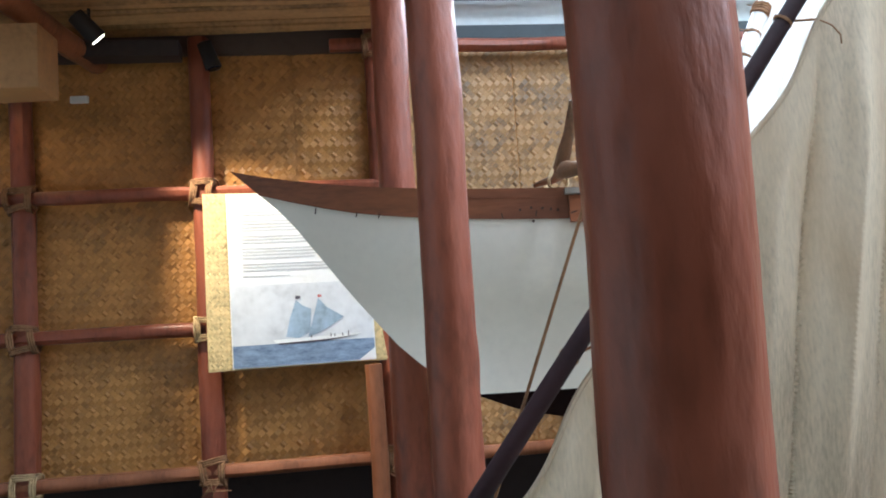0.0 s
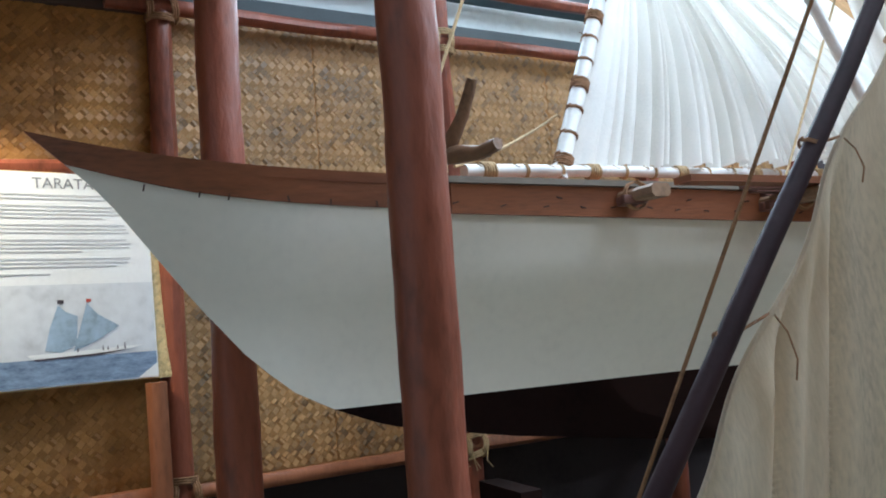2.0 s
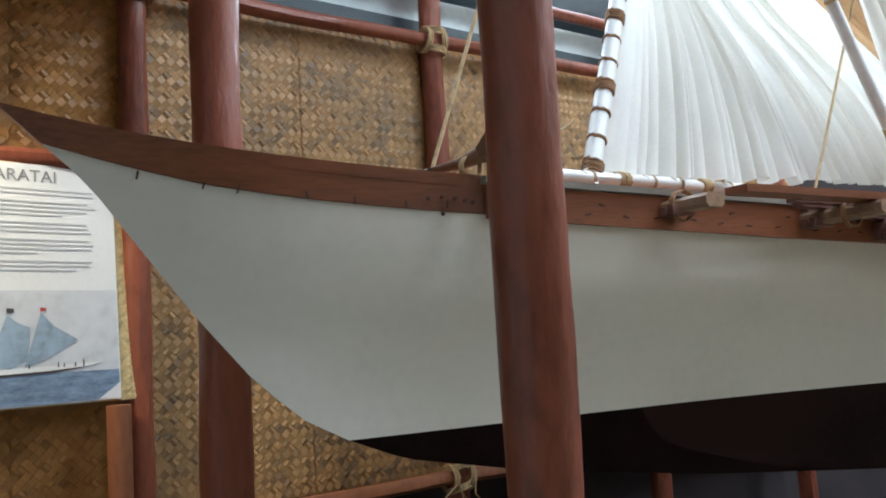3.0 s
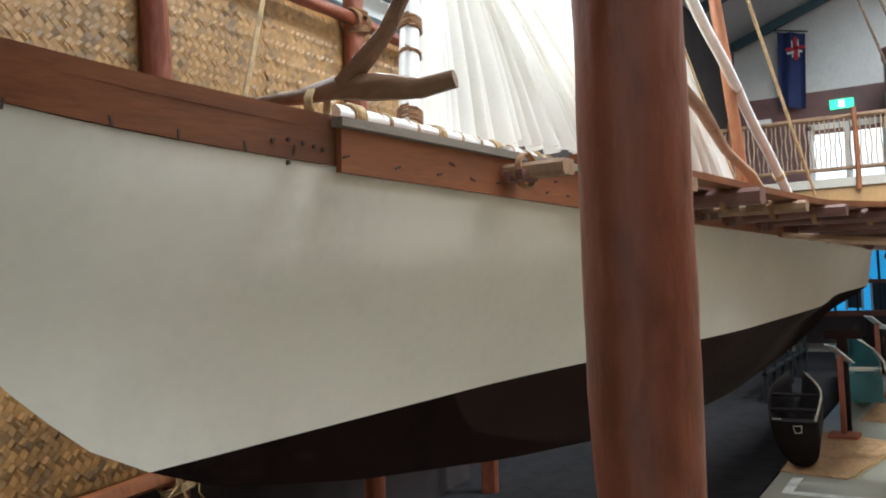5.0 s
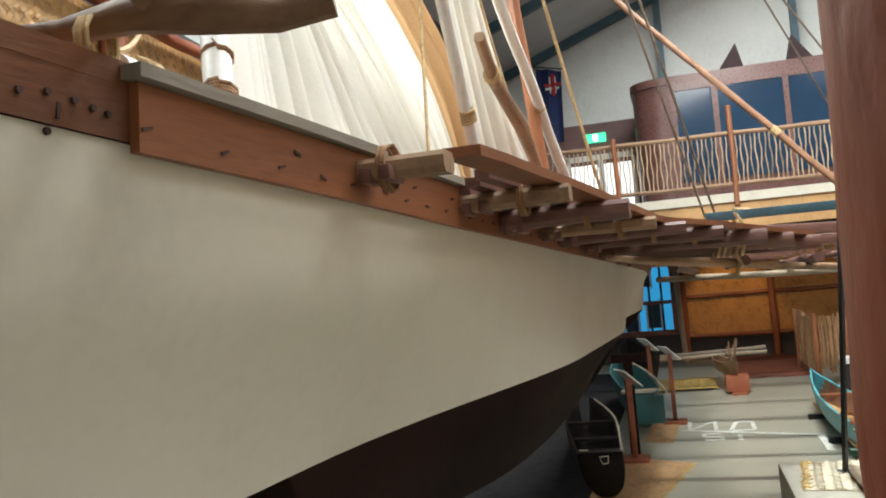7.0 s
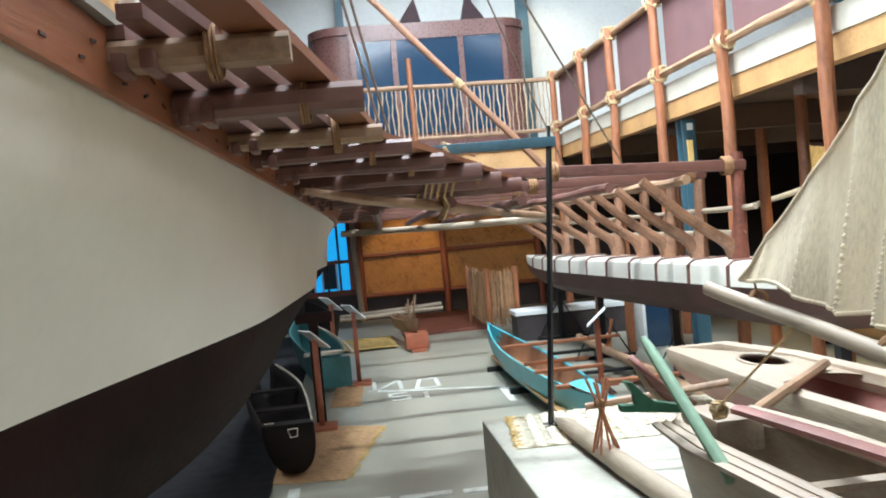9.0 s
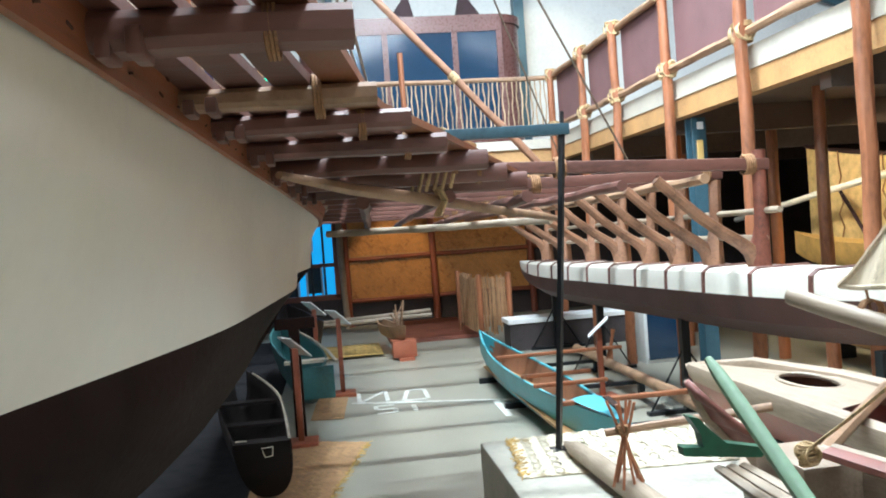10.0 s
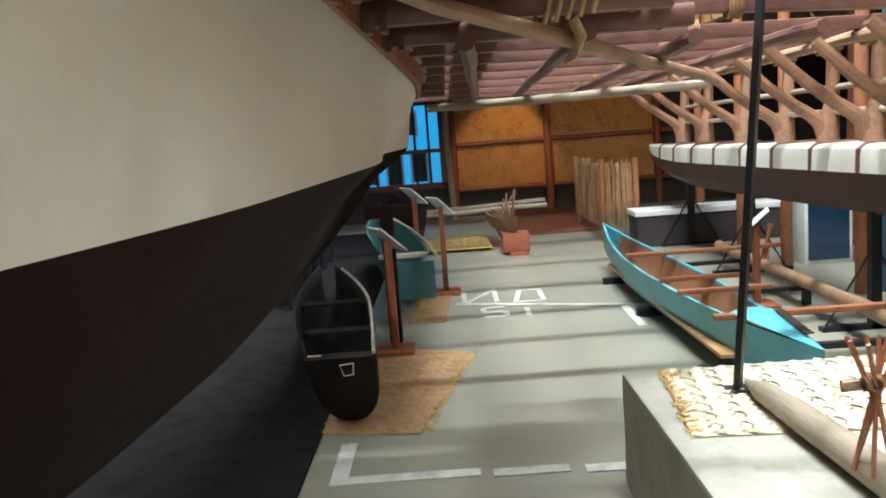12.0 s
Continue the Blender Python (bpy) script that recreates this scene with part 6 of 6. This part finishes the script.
bm = cloth(bmesh.new(), 20, 16, dinghy)
hull = part("hull", bm, OLDBOAT, ob1)
thick = hull.modifiers.new("thick", "SOLIDIFY")
thick.thickness, thick.offset = 0.016, 0
bm = bmesh.new()
bm.faces.new([bm.verts.new(dinghy(0, k / 16)) for k in range(17)])
board = part("transom", bm, OLDBOAT, ob1, smooth=False)
thick = board.modifiers.new("thick", "SOLIDIFY")
thick.thickness, thick.offset = 0.03, 0
part("rim", tube(bmesh.new(), [dinghy(k / 12, 0) + Vector((0, 0, 0.004)) for k in range(12)], 0.009, 6, 0.2, 5), PALE_TRIM, ob1, "pale worn rim")
for u in (0.22, 0.55):
    a, b = dinghy(u, 0.06), dinghy(u, 0.94)
    part("thwart", boxes(((a.x, a.y, 0.375), (a.x + 0.1, b.y, 0.393))), OLDBOAT, ob1)
part("stern_mark", tube(bmesh.new(), [(5.545, 4.36, 0.385), (5.545, 4.42, 0.38), (5.55, 4.405, 0.33), (5.55, 4.365, 0.335), (5.545, 4.36, 0.385)], 0.003, 4), PALE_TRIM, ob1, "pale square outline")
part("knee", tube(bmesh.new(), [(5.56, 4.555, 0.425), (5.56, 4.5, 0.425), (5.61, 4.53, 0.415), (5.56, 4.555, 0.425)], 0.004, 4), PALE_TRIM, ob1, "pale corner knee")
ob2 = thing("teal_boat", (8.0, 4.2, 0), "dull teal rowing boat with pale rim", "boat")
bm = bmesh.new()
canoe_shell(bm, (7.75, 4.17), (10.6, 4.62), 0.2, 0.42, 0.47, rise=-0.05, rise2=0.12, full=4.0, keel_pow=2.0, cut=0.06)
part("hull", bm, TEAL, ob2)
part("transom", boxes(((7.78, 4.03, 0.2), (7.81, 4.31, 0.46)), bevel=0.004), TEAL, ob2)
part("rim", tube(bmesh.new(), [(7.85, 4.0, 0.475), (8.6, 4.08, 0.475), (9.6, 4.25, 0.48), (10.5, 4.6, 0.58)], 0.013, 6), PALE_TRIM, ob2)
part("thwart", boxes(((8.2, 4.08, 0.43), (8.32, 4.45, 0.455))), PALE_TRIM, ob2)
ob3 = thing("brown_boat", (10.6, 4.5, 0), "dark brown hull on the floor by the wall", "boat")
bm = bmesh.new()
canoe_shell(bm, (10.7, 4.25), (13.4, 4.7), 0.24, 0.4, 0.46, full=3.5)
part("hull", bm, OLDBOAT, ob3)
solo("dark_rack", boxes(*[((8.6 + 0.5 * i, 5.2, 0.0), (8.64 + 0.5 * i, 5.24, 0.9)) for i in range(6)], *[((8.6, 5.19, z), (11.2, 5.25, z + 0.03)) for z in (0.3, 0.6, 0.88)]), STEEL, "black metal rack in the shade behind the boats", "rack", smooth=False)
# small outrigger model on a red block
mb = thing("model_canoe", (11.2, 3.2, 0), "small dugout model with sticks on a red block", "model boat")
part("block", boxes(((10.75, 3.08, 0.03), (11.05, 3.36, 0.22)), bevel=0.008), REDBLOCK, mb)
part("foot", boxes(((10.66, 3.12, 0.0), (10.85, 3.3, 0.03))), REDBLOCK, mb)
bm = bmesh.new()
canoe_shell(bm, (10.75, 3.2), (12.1, 3.45), 0.11, 0.17, 0.36, rise=0.05, full=2.6)
part("hull", bm, TIMBER, mb)
bm = bmesh.new()
rr = random.Random(12)
for i in range(9):
    x = 11.1 + 0.06 * i
    tube(bm, along((x, 3.25 + rr.uniform(-.05, .05), 0.36), (x + rr.uniform(-.2, .1), 3.25 + rr.uniform(-.12, .12), rr.uniform(0.5, 0.68)), 3), 0.01, 5)
part("sticks", bm, TIMBER, mb)
for dy in (0.0, 0.08):
    solo("bundled_pole", log(bmesh.new(), (11.9 + dy, 2.75, 0.4 + dy * 0.6), (12.1 + dy, 4.4, 0.33 + dy * 0.4), 0.028, seed=int(230 + dy * 100)), PALEWOOD, "pale straight pole laid across the model canoe", "pole")
# stick fence screen and low white-topped bench
fs = thing("stick_fence", (11.4, 1.95, 0), "screen of tied straw sticks between posts", "fence")
bm = bmesh.new()
rr = random.Random(6)
for i in range(17):
    y = 1.85 + i * 0.019
    tube(bm, along((11.3 + rr.uniform(-.02, .02), y, 0.2 + rr.uniform(-.08, .05)), (11.3 + rr.uniform(-.02, .02), y + rr.uniform(-.015, .015), 0.86 + rr.uniform(-.03, .05)), 4), 0.008 + rr.uniform(0, .004), 5, 0.3, i)
for i in range(24):
    x = 11.36 + i * 0.055
    tube(bm, along((x, 2.22 + 0.02 * i / 24 + rr.uniform(-.015, .015), 0.16), (x, 2.22 + 0.02 * i / 24, 0.86 + rr.uniform(-.04, .04)), 3), 0.012, 5)
part("stick_infill", bm, STRAW, fs)["kind"] = "stuff"
for x, y in ((11.3, 2.2), (12.75, 2.25), (11.3, 1.82)):
    part("post", log(bmesh.new(), (x, y, 0), (x, y, 0.9), 0.034, seed=int(x * 9 + y)), ORANGE_LOG, fs)
wb = thing("display_bench", (10.8, 1.2, 0), "dark bench with a white top edge", "bench")
part("body", boxes(((10.62, 0.2, 0.0), (11.0, 1.98, 0.32))), DARKWALL, wb)
part("top", boxes(((10.6, 0.18, 0.32), (11.02, 2.0, 0.375)), bevel=0.006), PAPER, wb)
# things under the gallery
cb = thing("info_cabinet", (8.7, 0.4, 0), "white-sided cabinet with dark front", "cabinet")
part("body", boxes(((9.0, 0.55, 0.0), (9.5, 0.95, 0.95)), bevel=0.006), PAINTW, cb)
part("front", boxes(((8.985, 0.58, 0.04), (8.998, 0.92, 0.92))), GLASSDARK, cb)
ys = thing("straw_sail_display", (8.6, -1.68, 0.0), "yellow straw-coloured sail under the gallery, warmly lit", "sail")


def ysail(u, v):
    return Vector((6.4 + 3.75 * u, -1.6 + 0.04 * math.sin(9 * u) + 0.015 * math.sin(31 * u), 0.95 + v * (0.55 + 0.68 * u) + 0.03 * math.sin(5 * u)))


part("cloth", cloth(bmesh.new(), 60, 12, ysail), BOARD, ys)
for u in (0.2, 0.42, 0.64, 0.82):
    part("seam", tube(bmesh.new(), [ysail(u + 0.01 * math.sin(9 * k), k / 8) + Vector((0, 0.01, 0)) for k in range(9)], 0.008, 5), ROPE_DARK, ys, "dark stitched seam")
part("yard", tube(bmesh.new(), [ysail(k / 10, 1) for k in range(11)], 0.025, 8), SPAR_DARK, ys, "dark yard along the top")
part("pole", log(bmesh.new(), (6.6, -1.2, 1.9), (11.2, -1.2, 1.35), 0.035, seed=240), SPAR_WHITE, ys)
part("mast", log(bmesh.new(), (8.6, -1.68, 0.0), (8.6, -1.68, 2.0), 0.03, seed=241), TIMBER, ys)
part("prop", log(bmesh.new(), (9.4, -1.5, 1.6), (8.85, -1.45, 1.02), 0.02, seed=242), SPAR_DARK, ys)
yb = thing("pale_canoe", (7.0, -1.8, 0), "pale straw-coloured canoe under the gallery", "canoe")
bm = bmesh.new()
canoe_shell(bm, (5.6, -1.2), (10.1, -1.35), 0.2, 0.3, 1.06, full=2.6)
part("hull", bm, MAT_YELLOW, yb)
part("stand", boxes(((6.8, -1.4, 0), (6.86, -1.1, 0.8))), STEEL, yb)
part("stand", boxes(((9.1, -1.5, 0), (9.16, -1.2, 0.8))), STEEL, yb)
lb = thing("low_canoe", (7.5, -0.6, 0), "tan low dugout on trestles under the gallery", "canoe")
bm = bmesh.new()
canoe_shell(bm, (5.4, -0.55), (9.0, -0.75), 0.2, 0.26, 0.42, full=2.6)
part("hull", bm, TAN, lb)
part("stand", boxes(((6.2, -0.7, 0), (6.25, -0.45, 0.18))), STEEL, lb)
part("stand", boxes(((8.3, -0.85, 0), (8.35, -0.6, 0.18))), STEEL, lb)
